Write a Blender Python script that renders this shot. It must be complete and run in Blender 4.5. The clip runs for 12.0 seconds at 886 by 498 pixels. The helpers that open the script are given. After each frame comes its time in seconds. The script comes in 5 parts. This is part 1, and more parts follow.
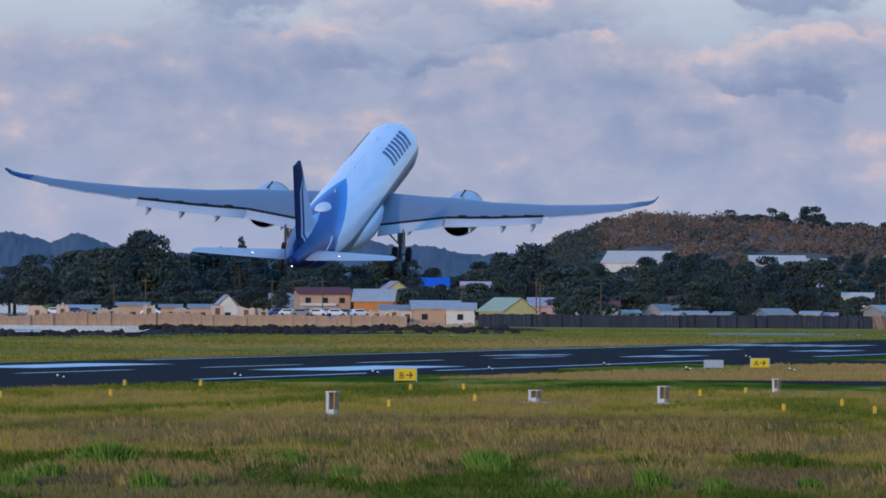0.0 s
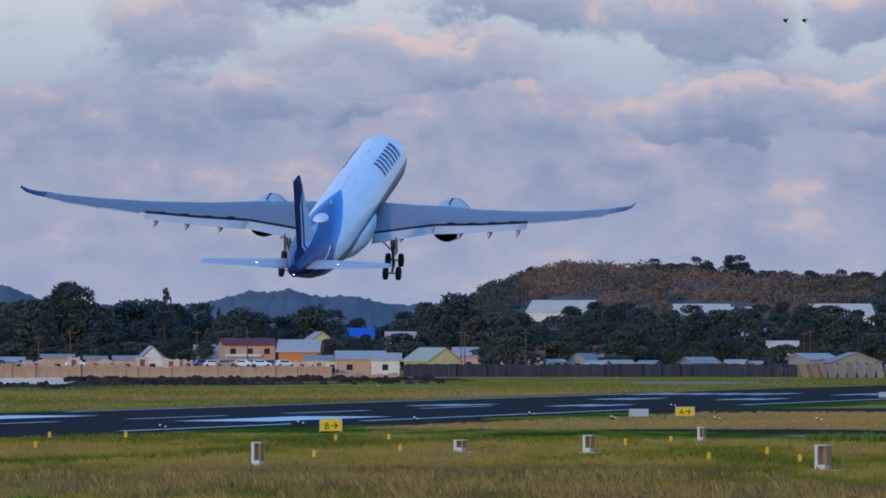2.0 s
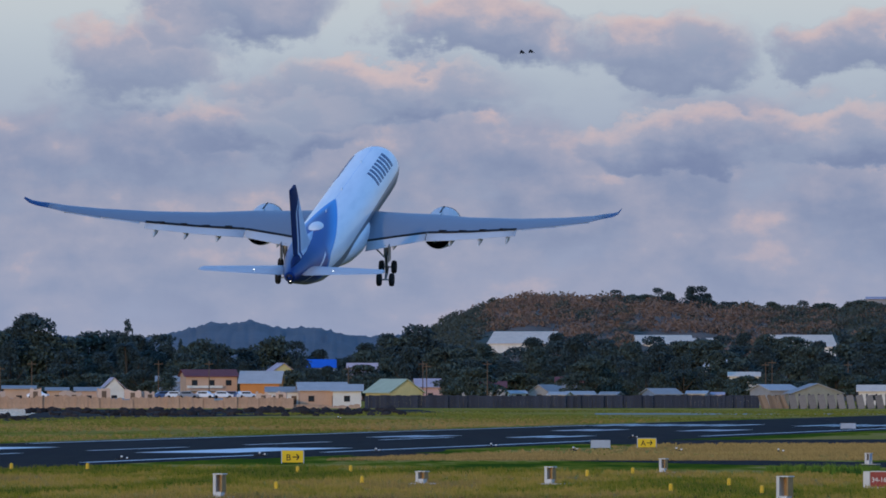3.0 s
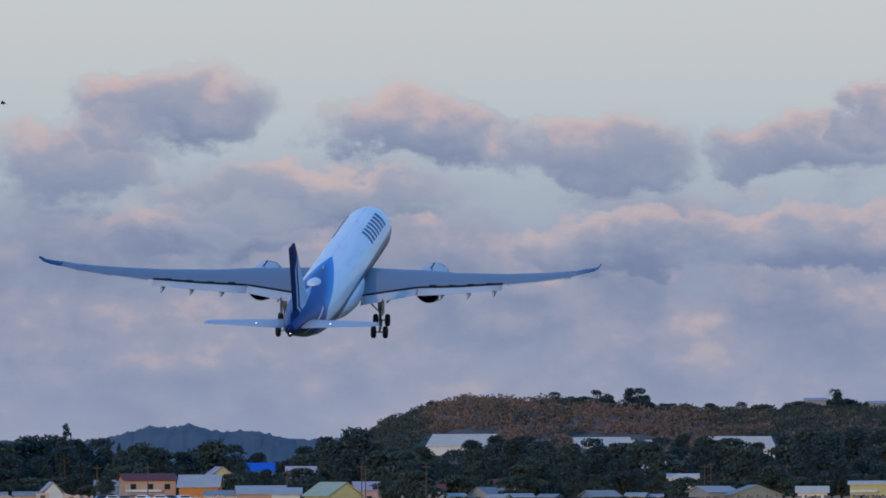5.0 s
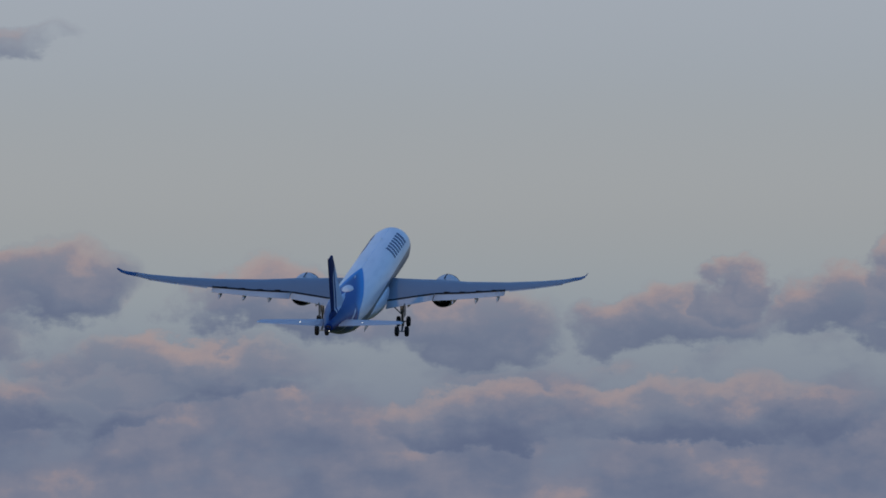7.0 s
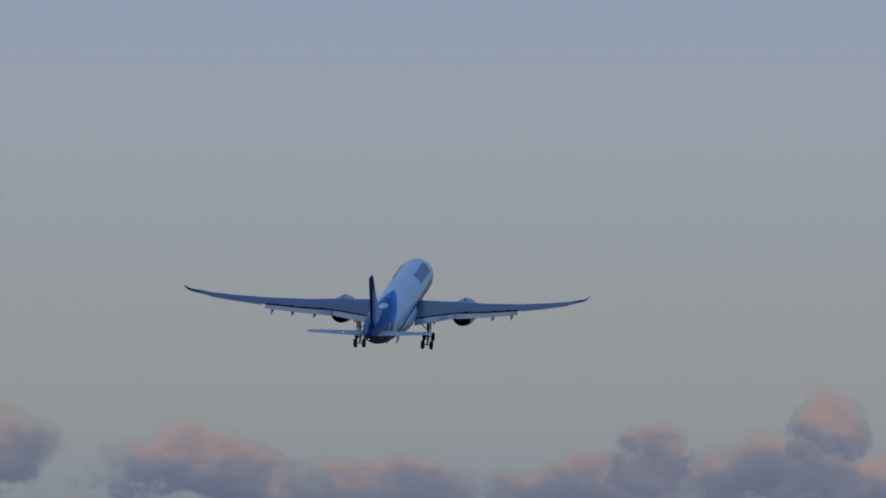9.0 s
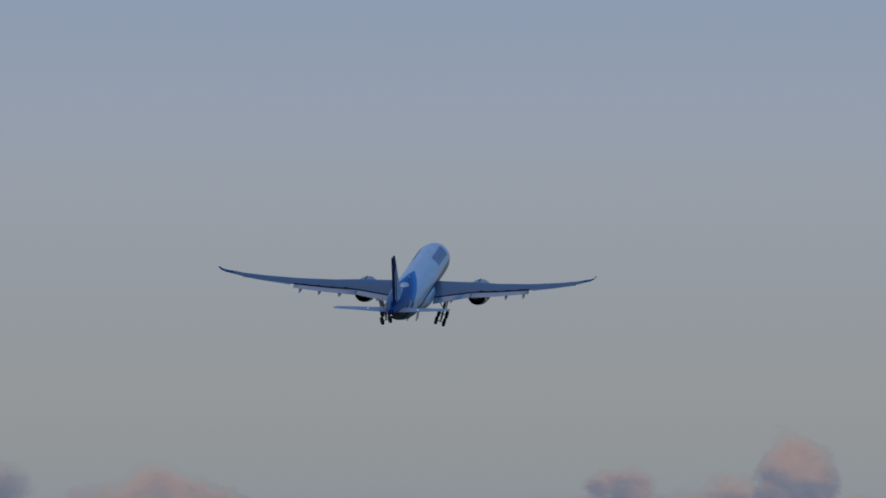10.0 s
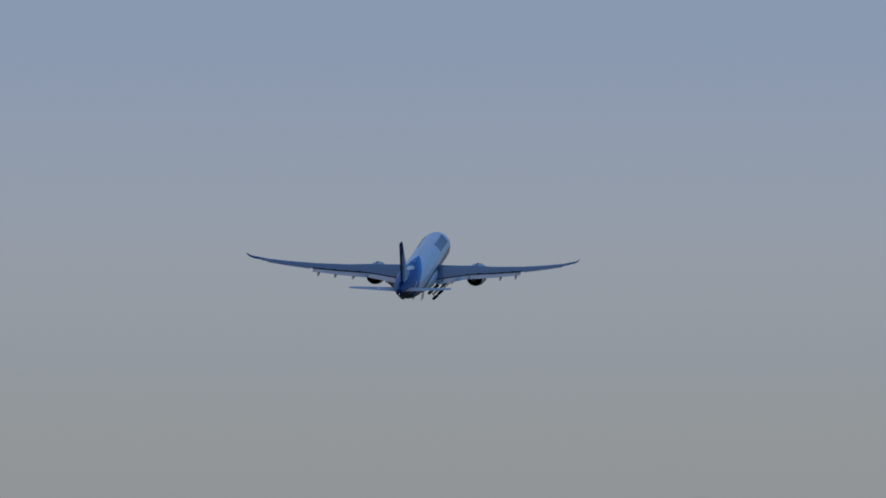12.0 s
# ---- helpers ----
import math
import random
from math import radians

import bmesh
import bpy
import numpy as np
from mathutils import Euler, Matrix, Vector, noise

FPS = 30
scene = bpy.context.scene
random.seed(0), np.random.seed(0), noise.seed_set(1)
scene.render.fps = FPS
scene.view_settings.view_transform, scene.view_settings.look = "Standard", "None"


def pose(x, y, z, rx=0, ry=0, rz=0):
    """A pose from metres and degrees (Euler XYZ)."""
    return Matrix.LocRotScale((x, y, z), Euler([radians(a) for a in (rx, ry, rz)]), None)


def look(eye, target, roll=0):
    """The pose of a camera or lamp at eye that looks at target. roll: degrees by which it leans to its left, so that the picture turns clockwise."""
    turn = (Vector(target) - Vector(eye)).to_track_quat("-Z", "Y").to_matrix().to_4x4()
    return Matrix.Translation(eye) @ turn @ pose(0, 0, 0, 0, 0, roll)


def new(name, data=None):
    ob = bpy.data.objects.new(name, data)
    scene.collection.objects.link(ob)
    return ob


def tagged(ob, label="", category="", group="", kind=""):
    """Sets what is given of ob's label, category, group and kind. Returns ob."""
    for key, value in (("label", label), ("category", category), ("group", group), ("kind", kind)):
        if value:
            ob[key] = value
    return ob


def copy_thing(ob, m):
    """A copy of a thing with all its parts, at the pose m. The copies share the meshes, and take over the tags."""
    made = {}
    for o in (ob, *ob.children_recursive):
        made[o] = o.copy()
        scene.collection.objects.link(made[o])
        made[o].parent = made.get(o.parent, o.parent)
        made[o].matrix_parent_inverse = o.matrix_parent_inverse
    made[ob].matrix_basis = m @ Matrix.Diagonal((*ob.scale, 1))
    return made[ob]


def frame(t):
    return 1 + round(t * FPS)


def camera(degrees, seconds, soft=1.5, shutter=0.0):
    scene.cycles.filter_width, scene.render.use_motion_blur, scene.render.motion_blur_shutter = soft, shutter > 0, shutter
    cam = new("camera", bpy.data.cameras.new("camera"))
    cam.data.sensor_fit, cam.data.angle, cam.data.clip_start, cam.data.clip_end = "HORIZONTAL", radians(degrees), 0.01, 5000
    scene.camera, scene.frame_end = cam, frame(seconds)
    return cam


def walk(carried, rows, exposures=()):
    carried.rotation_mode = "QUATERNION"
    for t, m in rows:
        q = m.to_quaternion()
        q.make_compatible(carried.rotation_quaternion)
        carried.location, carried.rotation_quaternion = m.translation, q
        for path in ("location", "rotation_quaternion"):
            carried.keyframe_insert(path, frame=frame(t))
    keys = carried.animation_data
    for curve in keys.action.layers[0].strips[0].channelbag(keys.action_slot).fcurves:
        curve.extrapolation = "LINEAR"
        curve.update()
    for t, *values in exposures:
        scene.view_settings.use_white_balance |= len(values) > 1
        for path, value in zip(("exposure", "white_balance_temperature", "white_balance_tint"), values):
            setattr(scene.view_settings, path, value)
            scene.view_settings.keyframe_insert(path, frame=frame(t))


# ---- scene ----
# The camera stands on a bank by the airfield and turns after the aircraft
EYE_Z = 6.1
cam = camera(7.0, 12.0, soft=1.7)
TURNS = [(0.0, 0.000, 0.353, 0.330), (0.5, 0.147, 0.423, 0.365), (1.0, 0.269, 0.483, 0.327), (1.5, 0.420, 0.600, 0.206), (2.0, 0.596, 0.751, 0.035), (2.5, 0.757, 0.847, 0.011), (3.0, 0.899, 0.999, 0.010), (3.2, 0.945, 1.069, -0.085), (4.8, 1.343, 1.733, -0.149), (5.0, 1.390, 1.811, -0.233), (5.3, 1.721, 2.219, -0.239), (5.5, 1.823, 2.308, -0.297), (6.0, 2.284, 2.588, -0.454), (6.5, 2.377, 2.862, -0.346), (7.0, 2.472, 3.184, -0.294), (7.5, 2.552, 3.530, -0.198), (7.7, 2.587, 3.706, -0.040), (9.3, 3.182, 4.632, -0.033), (9.5, 3.216, 4.707, -0.023), (10.0, 3.367, 4.870, -0.016), (10.5, 3.545, 5.013, -0.013), (11.0, 3.662, 5.204, -0.011), (11.5, 3.872, 5.332, -0.011), (12.0, 4.002, 5.436, -0.011)]
walk(cam, [(t, pose(0, 0, EYE_Z, 90 + tilt, 0, -pan) @ pose(0, 0, 0, 0, 0, roll)) for t, pan, tilt, roll in TURNS],
     exposures=[(0.0, 0.06), (1.5, 0.02), (2.5, -0.08), (3.2, -0.2), (5.0, -0.28), (5.5, -0.5), (6.0, -0.58), (6.5, -0.74), (7.5, -1.1), (9.5, -1.18), (12.0, -1.22)])


# ---- small node helpers ----
class Graph:
    """Short way to write node graphs: values are sockets or numbers."""

    def __init__(self, tree):
        self.tree = tree
        tree.nodes.clear()

    def node(self, kind):
        return self.tree.nodes.new(kind)

    def link(self, value, socket):
        if isinstance(value, bpy.types.NodeSocket):
            self.tree.links.new(value, socket)
        elif value is not None:
            socket.default_value = value

    def math(self, op, a, b=None, c=None, clamp=False):
        n = self.node("ShaderNodeMath")
        n.operation, n.use_clamp = op, clamp
        for v, s in zip((a, b, c), n.inputs):
            self.link(v, s)
        return n.outputs[0]

    def vec(self, x, y, z=0.0):
        n = self.node("ShaderNodeCombineXYZ")
        for v, s in zip((x, y, z), n.inputs):
            self.link(v, s)
        return n.outputs[0]

    def noise(self, vector, scale, detail=3.0, rough=0.55, dims="3D", distort=0.0):
        n = self.node("ShaderNodeTexNoise")
        n.noise_dimensions = dims
        self.link(vector, n.inputs["Vector"])
        n.inputs["Scale"].default_value, n.inputs["Detail"].default_value = scale, detail
        n.inputs["Roughness"].default_value, n.inputs["Distortion"].default_value = rough, distort
        return n.outputs["Fac"]

    def smooth(self, value, lo, hi, a=0.0, b=1.0):
        n = self.node("ShaderNodeMapRange")
        n.interpolation_type = "SMOOTHSTEP"
        for v, s in zip((value, lo, hi, a, b), n.inputs):
            self.link(v, s)
        return n.outputs[0]

    def ramp(self, value, stops, blend="LINEAR"):
        n = self.node("ShaderNodeValToRGB")
        self.link(value, n.inputs[0])
        ramp = n.color_ramp
        ramp.interpolation = blend
        while len(ramp.elements) < len(stops):
            ramp.elements.new(0.5)
        for e, (at, colour) in zip(ramp.elements, stops):
            e.position, e.color = at, (*colour, 1.0)
        return n.outputs[0]

    def mix(self, factor, a, b, mode="MIX"):
        n = self.node("ShaderNodeMix")
        n.data_type, n.blend_type = "RGBA", mode
        for v, s in ((factor, n.inputs[0]), (a, n.inputs[6]), (b, n.inputs[7])):
            self.link((*v, 1.0) if isinstance(v, tuple) and len(v) == 3 else v, s)
        return n.outputs[2]

    def split(self, vector):
        n = self.node("ShaderNodeSeparateXYZ")
        self.link(vector, n.inputs[0])
        return n.outputs


# ---- sky, sun ----
SUN_BEARING, SUN_HEIGHT = 205.0, 7.0     # low evening sun behind the camera
world = bpy.data.worlds.new("evening_sky")
scene.world = world
world.use_nodes = True
W = Graph(world.node_tree)
way = W.node("ShaderNodeTexCoord").outputs["Generated"]
wx, wy, wz = W.split(way)
bearing = W.math("MULTIPLY", W.math("ARCTAN2", wx, wy), 57.29578)
height = W.math("MULTIPLY", W.math("ARCSINE", wz), 57.29578)
sky = W.node("ShaderNodeTexSky")
sky.sky_type, sky.sun_disc = "NISHITA", False
sky.sun_elevation, sky.sun_rotation = radians(SUN_HEIGHT), radians(SUN_BEARING)
blue = W.mix(1.0, sky.outputs[0], (0.115, 0.285, 0.55), "MULTIPLY")
haze = W.ramp(W.math("MULTIPLY", height, 1 / 9.0),
              [(0.0, (0.36, 0.41, 0.59)), (0.2, (0.39, 0.45, 0.59)), (0.30, (0.55, 0.62, 0.69)),
               (0.39, (0.66, 0.695, 0.72)), (0.50, (0.665, 0.73, 0.80)), (0.62, (0.685, 0.775, 0.92)), (0.85, (0.56, 0.725, 1.04))], "CARDINAL")
clear = W.mix(W.smooth(height, 6.0, 28.0, 1.0, 0.06), blue, haze)
# single clouds: bearing, height, half width, half height, weight
CLOUDS = [(-0.75, 2.92, 0.85, 0.34, 1.0), (-1.5, 2.5, 0.75, 0.4, 1.0), (1.24, 2.74, 0.85, 0.30, 1.0),
          (2.6, 2.55, 0.85, 0.30, 1.0), (0.35, 2.25, 1.2, 0.28, 0.9), (4.3, 2.60, 0.85, 0.27, 1.0),
          (4.78, 2.86, 0.36, 0.24, 1.0), (6.2, 3.02, 0.40, 0.34, 1.0), (5.75, 2.72, 0.7, 0.28, 1.0), (6.6, 2.6, 0.8, 0.3, 1.0),
          (4.5, 1.90, 1.35, 0.27, 0.95), (2.75, 1.86, 0.7, 0.26, 0.9), (-0.85, 4.85, 0.5, 0.16, 0.5), (-0.4, 1.95, 0.9, 0.24, 0.8)]
uv = W.vec(W.math("MULTIPLY", bearing, 0.62), height)
warp = W.math("SUBTRACT", W.noise(uv, 2.4, 6.0, 0.58), 0.5)
warp2 = W.math("SUBTRACT", W.noise(W.vec(bearing, height, 7.0), 1.9, 6.0, 0.58), 0.5)
u = W.math("ADD", bearing, W.math("MULTIPLY", warp2, 1.15))
v = W.math("ADD", height, W.math("MULTIPLY", warp, 0.8))
total, lit, many = 0.0, 0.0, 0.0
for cb, ch, hw, hh, weight in CLOUDS:
    du = W.math("MULTIPLY", W.math("SUBTRACT", u, cb), 1 / hw)
    dv = W.math("MULTIPLY", W.math("SUBTRACT", v, ch), 1 / hh)
    r2 = W.math("ADD", W.math("MULTIPLY", du, du), W.math("MULTIPLY", dv, dv))
    bump = W.math("MULTIPLY", W.math("SUBTRACT", 1.35, r2, clamp=True), weight)
    total = W.math("MAXIMUM", total, bump)
    share = W.smooth(bump, 0.0, 0.6)
    lit = W.math("ADD", lit, W.math("MULTIPLY", share, dv))
    many = W.math("ADD", many, share)
low = W.noise(W.vec(W.math("MULTIPLY", bearing, 0.55), height, 3.0), 1.7, 5.0, 0.55)
low_up = W.noise(W.vec(W.math("MULTIPLY", W.math("ADD", bearing, 0.1), 0.55), W.math("ADD", height, 0.16), 3.0), 1.7, 5.0, 0.55)
bank = W.smooth(W.math("ADD", low, W.smooth(height, 1.5, 2.9, 0.17, -0.30)), 0.36, 0.64)
bank = W.math("MULTIPLY", bank, W.math("MULTIPLY", W.smooth(height, 2.3, 3.1, 1.0, 0.0), W.smooth(height, 0.3, 1.5, 0.45, 1.0)))
ragged = W.math("ADD", total, W.math("MULTIPLY", W.math("ADD", W.math("MULTIPLY", warp, 1.3), W.math("MULTIPLY", warp2, 0.9)), W.smooth(total, 0.0, 0.4)))
cover = W.math("MAXIMUM", W.math("MULTIPLY", W.smooth(ragged, 0.0, 0.95), W.smooth(height, 1.6, 2.9, 0.62, 0.9)), W.math("MULTIPLY", bank, 0.9))
edge = W.math("MULTIPLY", W.math("SUBTRACT", low, low_up), 1.35)
lit = W.math("DIVIDE", lit, W.math("MAXIMUM", many, 1.0))
edge = W.math("MULTIPLY", edge, W.math("SUBTRACT", 1.0, W.math("MINIMUM", many, 1.0)))
tone = W.math("ADD", W.math("ADD", W.math("MULTIPLY", lit, 0.55), edge), W.math("MULTIPLY", warp2, 0.8))
tone = W.smooth(tone, -0.7, 0.65)
cloud = W.ramp(tone, [(0.0, (0.195, 0.25, 0.425)), (0.35, (0.275, 0.33, 0.495)), (0.68, (0.395, 0.41, 0.54)), (1.0, (0.75, 0.565, 0.555))])
seen_sky = W.mix(cover, clear, cloud)
# beyond the evening clouds the open sky goes on up to the zenith
full = W.mix(W.smooth(height, -1.5, -0.2), (0.10, 0.11, 0.10), seen_sky)
bg = W.node("ShaderNodeBackground")
W.link(full, bg.inputs[0])
bg.inputs[1].default_value = 1.0
W.link(bg.outputs[0], W.node("ShaderNodeOutputWorld").inputs[0])

sun = new("sun", bpy.data.lights.new("sun", "SUN"))
sun.data.energy, sun.data.angle, sun.data.color = 1.3, radians(2.0), (1.0, 0.72, 0.48)
sb, sh = radians(SUN_BEARING), radians(SUN_HEIGHT)
sun.matrix_world = look((math.sin(sb) * math.cos(sh) * 50, math.cos(sb) * math.cos(sh) * 50, math.sin(sh) * 50 + 20), (0, 0, 20))


# ---- materials ----
def material(name, base, rough=0.6, metal=0.0, vary=0.25, scale=3.0, fine=30.0, bump=0.0, coords="Object", per="none", spread=0.25, coat=0.0, spec=0.25):
    """A surface whose colour varies at two scales; per: an extra shift per object or per island."""
    m = bpy.data.materials.new(name)
    m.use_nodes = True
    g = Graph(m.node_tree)
    place = g.node("ShaderNodeTexCoord").outputs[coords]
    big, small = g.noise(place, scale, 3.0), g.noise(place, fine, 2.0)
    shift = g.math("ADD", g.math("MULTIPLY", g.math("SUBTRACT", big, 0.5), 2.0 * vary), g.math("MULTIPLY", g.math("SUBTRACT", small, 0.5), vary))
    if per == "object":
        rnd = g.node("ShaderNodeObjectInfo").outputs["Random"]
        shift = g.math("ADD", shift, g.math("MULTIPLY", g.math("SUBTRACT", rnd, 0.5), 2 * spread))
    elif per == "island":
        rnd = g.node("ShaderNodeNewGeometry").outputs["Random Per Island"]
        shift = g.math("ADD", shift, g.math("MULTIPLY", g.math("SUBTRACT", rnd, 0.5), 2 * spread))
    level = g.math("ADD", shift, 1.0)
    scaled = g.node("ShaderNodeVectorMath")
    scaled.operation = "SCALE"
    scaled.inputs[0].default_value = base
    g.link(level, scaled.inputs[3])
    b = g.node("ShaderNodeBsdfPrincipled")
    g.link(scaled.outputs[0], b.inputs["Base Color"])
    g.link(g.math("ADD", rough, g.math("MULTIPLY", g.math("SUBTRACT", small, 0.5), 0.15)), b.inputs["Roughness"])
    b.inputs["Metallic"].default_value, b.inputs["Coat Weight"].default_value = metal, coat
    b.inputs["Specular IOR Level"].default_value = spec
    if bump:
        n = g.node("ShaderNodeBump")
        n.inputs["Strength"].default_value, n.inputs["Distance"].default_value = bump, 0.05
        g.link(small, n.inputs["Height"])
        g.link(n.outputs[0], b.inputs["Normal"])
    g.link(b.outputs[0], g.node("ShaderNodeOutputMaterial").inputs[0])
    return m


def glow(name, colour, strength):
    m = bpy.data.materials.new(name)
    m.use_nodes = True
    g = Graph(m.node_tree)
    e = g.node("ShaderNodeEmission")
    e.inputs[0].default_value, e.inputs[1].default_value = (*colour, 1.0), strength
    g.link(e.outputs[0], g.node("ShaderNodeOutputMaterial").inputs[0])
    return m


def custom(name, build, rough=0.5, metal=0.0, coat=0.0, spec=0.5):
    """A surface whose base colour is what build(graph, object place) returns."""
    m = bpy.data.materials.new(name)
    m.use_nodes = True
    g = Graph(m.node_tree)
    place = g.node("ShaderNodeTexCoord").outputs["Object"]
    b = g.node("ShaderNodeBsdfPrincipled")
    g.link(build(g, place), b.inputs["Base Color"])
    b.inputs["Roughness"].default_value, b.inputs["Metallic"].default_value = rough, metal
    b.inputs["Coat Weight"].default_value, b.inputs["Specular IOR Level"].default_value = coat, spec
    g.link(b.outputs[0], g.node("ShaderNodeOutputMaterial").inputs[0])
    return m


def grass_colour(g, place):
    """Mown green strip by the runway, olive beyond it, rough brown and tan growth in the near field."""
    x, y, z = g.split(place)
    wide = g.noise(g.vec(g.math("MULTIPLY", x, 0.05), g.math("MULTIPLY", y, 0.012)), 1.6, 4.0, 0.6)
    mid = g.noise(g.vec(g.math("MULTIPLY", x, 0.5), g.math("MULTIPLY", y, 0.08), 5.0), 1.0, 4.0, 0.6)
    fine = g.noise(g.vec(x, g.math("MULTIPLY", y, 0.3)), 4.0, 3.0, 0.6)
    off = g.math("SUBTRACT", g.math("MULTIPLY", g.math("SUBTRACT", x, 2.1), 0.97), g.math("MULTIPLY", g.math("SUBTRACT", y, 578.0), 0.242))
    mown = g.noise(g.vec(g.math("MULTIPLY", x, 0.004), g.math("MULTIPLY", off, 0.09), 2.0), 1.0, 3.0, 0.6)
    f = g.math("ADD", g.math("MULTIPLY", wide, 2.1), g.math("ADD", g.math("MULTIPLY", mid, 0.9), g.math("MULTIPLY", fine, 0.35)))
    f = g.math("SUBTRACT", g.math("ADD", f, g.math("MULTIPLY", mown, 0.9)), 1.52)
    ragged = g.math("MULTIPLY", g.math("SUBTRACT", mid, 0.5), 40.0)
    near_strip = g.math("MULTIPLY", g.smooth(off, 0.0, 3.0), g.smooth(g.math("ADD", y, ragged), 425.0, 470.0))
    dry_strip = g.math("MULTIPLY", g.smooth(g.math("ADD", y, ragged), 508.0, 530.0), g.smooth(g.math("ADD", off, g.math("MULTIPLY", ragged, 0.15)), 9.0, 17.0))
    f = g.math("SUBTRACT", f, g.math("MULTIPLY", g.math("SUBTRACT", near_strip, dry_strip, clamp=True), 0.22))
    f = g.math("ADD", f, g.math("MULTIPLY", dry_strip, 0.36))
    f = g.math("ADD", f, g.smooth(off, -46.0, -60.0, 0.0, 0.2))
    live = g.ramp(f, [(0.18, (0.062, 0.098, 0.012)), (0.38, (0.125, 0.145, 0.012)), (0.53, (0.25, 0.205, 0.026)), (0.70, (0.43, 0.28, 0.075)), (0.90, (0.33, 0.21, 0.08))])
    stale = g.ramp(g.math("ADD", g.math("MULTIPLY", mid, 0.6), g.math("MULTIPLY", fine, 0.4)), [(0.35, (0.10, 0.075, 0.035)), (0.65, (0.23, 0.175, 0.105))])
    straw = g.mix(g.smooth(wide, 0.35, 0.65), (0.27, 0.215, 0.03), (0.50, 0.31, 0.07))
    live = g.mix(g.math("MULTIPLY", dry_strip, 0.7), live, straw)
    live = g.mix(g.math("MULTIPLY", g.smooth(off, -47.0, -58.0), g.smooth(mown, 0.38, 0.58, 0.1, 0.8)), live, straw)
    # nearest ground coloured darker for the shade between the grass blades
    live = g.mix(g.smooth(g.math("ADD", y, ragged), 275.0, 245.0, 0.0, 0.75), live, g.mix(mid, (0.030, 0.05, 0.008), (0.11, 0.12, 0.02)))
    rough = g.math("MULTIPLY", g.smooth(y, 375.0, 340.0), g.smooth(g.noise(g.vec(g.math("MULTIPLY", x, 0.06), g.math("MULTIPLY", y, 0.016), 8.0), 1.0, 3.0, 0.6), 0.44, 0.58))
    return g.mix(g.math("MULTIPLY", rough, 0.8), live, stale)


def asphalt_colour(g, place):
    x, y, z = g.split(place)
    n = g.noise(place, 0.06, 3.0)
    f = g.noise(place, 9.0, 3.0)
    streak = g.noise(g.vec(g.math("MULTIPLY", x, 0.5), g.math("MULTIPLY", y, 0.01)), 1.0, 3.0)
    v = g.math("ADD", g.math("MULTIPLY", n, 0.4), g.math("ADD", g.math("MULTIPLY", f, 0.2), g.math("MULTIPLY", streak, 0.4)))
    return g.ramp(v, [(0.3, (0.010, 0.010, 0.012)), (0.7, (0.026, 0.025, 0.027))])


GRASS = custom("dry_and_green_grass", grass_colour, rough=0.95, spec=0.0)
ASPHALT = custom("dark_asphalt", asphalt_colour, rough=0.95, spec=0.03)
PAINT_WHITE = material("worn_white_runway_paint", (0.84, 0.82, 0.79), 0.8, vary=0.25, scale=0.4, fine=6, spec=0.0)
SIGN_YELLOW = material("yellow_sign_face", (0.75, 0.50, 0.02), 0.45, vary=0.05)
STUB_YELLOW = material("yellow_marker_plastic", (0.70, 0.42, 0.03), 0.5, vary=0.1)
SIGN_BLACK = material("black_sign_paint", (0.015, 0.014, 0.012), 0.5, vary=0.1)
SIGN_GREY = material("grey_sign_back", (0.38, 0.42, 0.48), 0.5, metal=0.1, vary=0.08)
BOX_WHITE = material("weathered_white_cabinet_paint", (0.58, 0.56, 0.52), 0.5, vary=0.12, scale=2)
CONCRETE = material("grey_concrete", (0.40, 0.37, 0.33), 0.9, vary=0.2, scale=1, fine=12, spec=0.0)
RUST = material("rusty_cabinet_inside", (0.35, 0.22, 0.10), 0.8, vary=0.3)
LAMP_GLASS = material("pale_lamp_glass", (0.8, 0.78, 0.72), 0.2, vary=0.05)
BLACK_METAL = material("black_painted_metal", (0.02, 0.02, 0.022), 0.5, vary=0.1)
BARK = material("dark_brown_bark", (0.055, 0.045, 0.035), 0.9, vary=0.3, spec=0.05)
# leaf greens carry a bluish tint for the haze over the woods
LEAF = material("dark_green_leaves_haze_tint", (0.044, 0.067, 0.070), 0.7, vary=0.3, scale=0.16, fine=1.0, per="island", spread=0.25, spec=0.1)
LEAF_LIGHT = material("olive_leaves_haze_tint", (0.062, 0.086, 0.074), 0.7, vary=0.3, scale=0.16, fine=1.0, per="island", spread=0.25, spec=0.1)


def scrub_colour(g, place):
    """Dry brown bushes on the middle of the hill, green ones at its end and in patches."""
    x, y, z = g.split(place)
    rnd = g.math("ADD", g.math("MULTIPLY", g.node("ShaderNodeNewGeometry").outputs["Random Per Island"], 0.5), g.math("MULTIPLY", g.noise(place, 0.25, 3.0), 0.5))
    green = g.ramp(rnd, [(0.0, (0.055, 0.07, 0.062)), (1.0, (0.08, 0.092, 0.075))])
    brown = g.ramp(rnd, [(0.0, (0.185, 0.122, 0.092)), (1.0, (0.225, 0.148, 0.11))])
    dry = g.math("ADD", g.noise(place, 0.045, 5.0, 0.65), g.smooth(x, 38.0, 66.0, -0.25, 0.045))
    dry = g.math("SUBTRACT", dry, g.smooth(x, 135.0, 190.0, 0.0, 0.14))
    return g.mix(g.smooth(dry, 0.42, 0.54), green, brown)


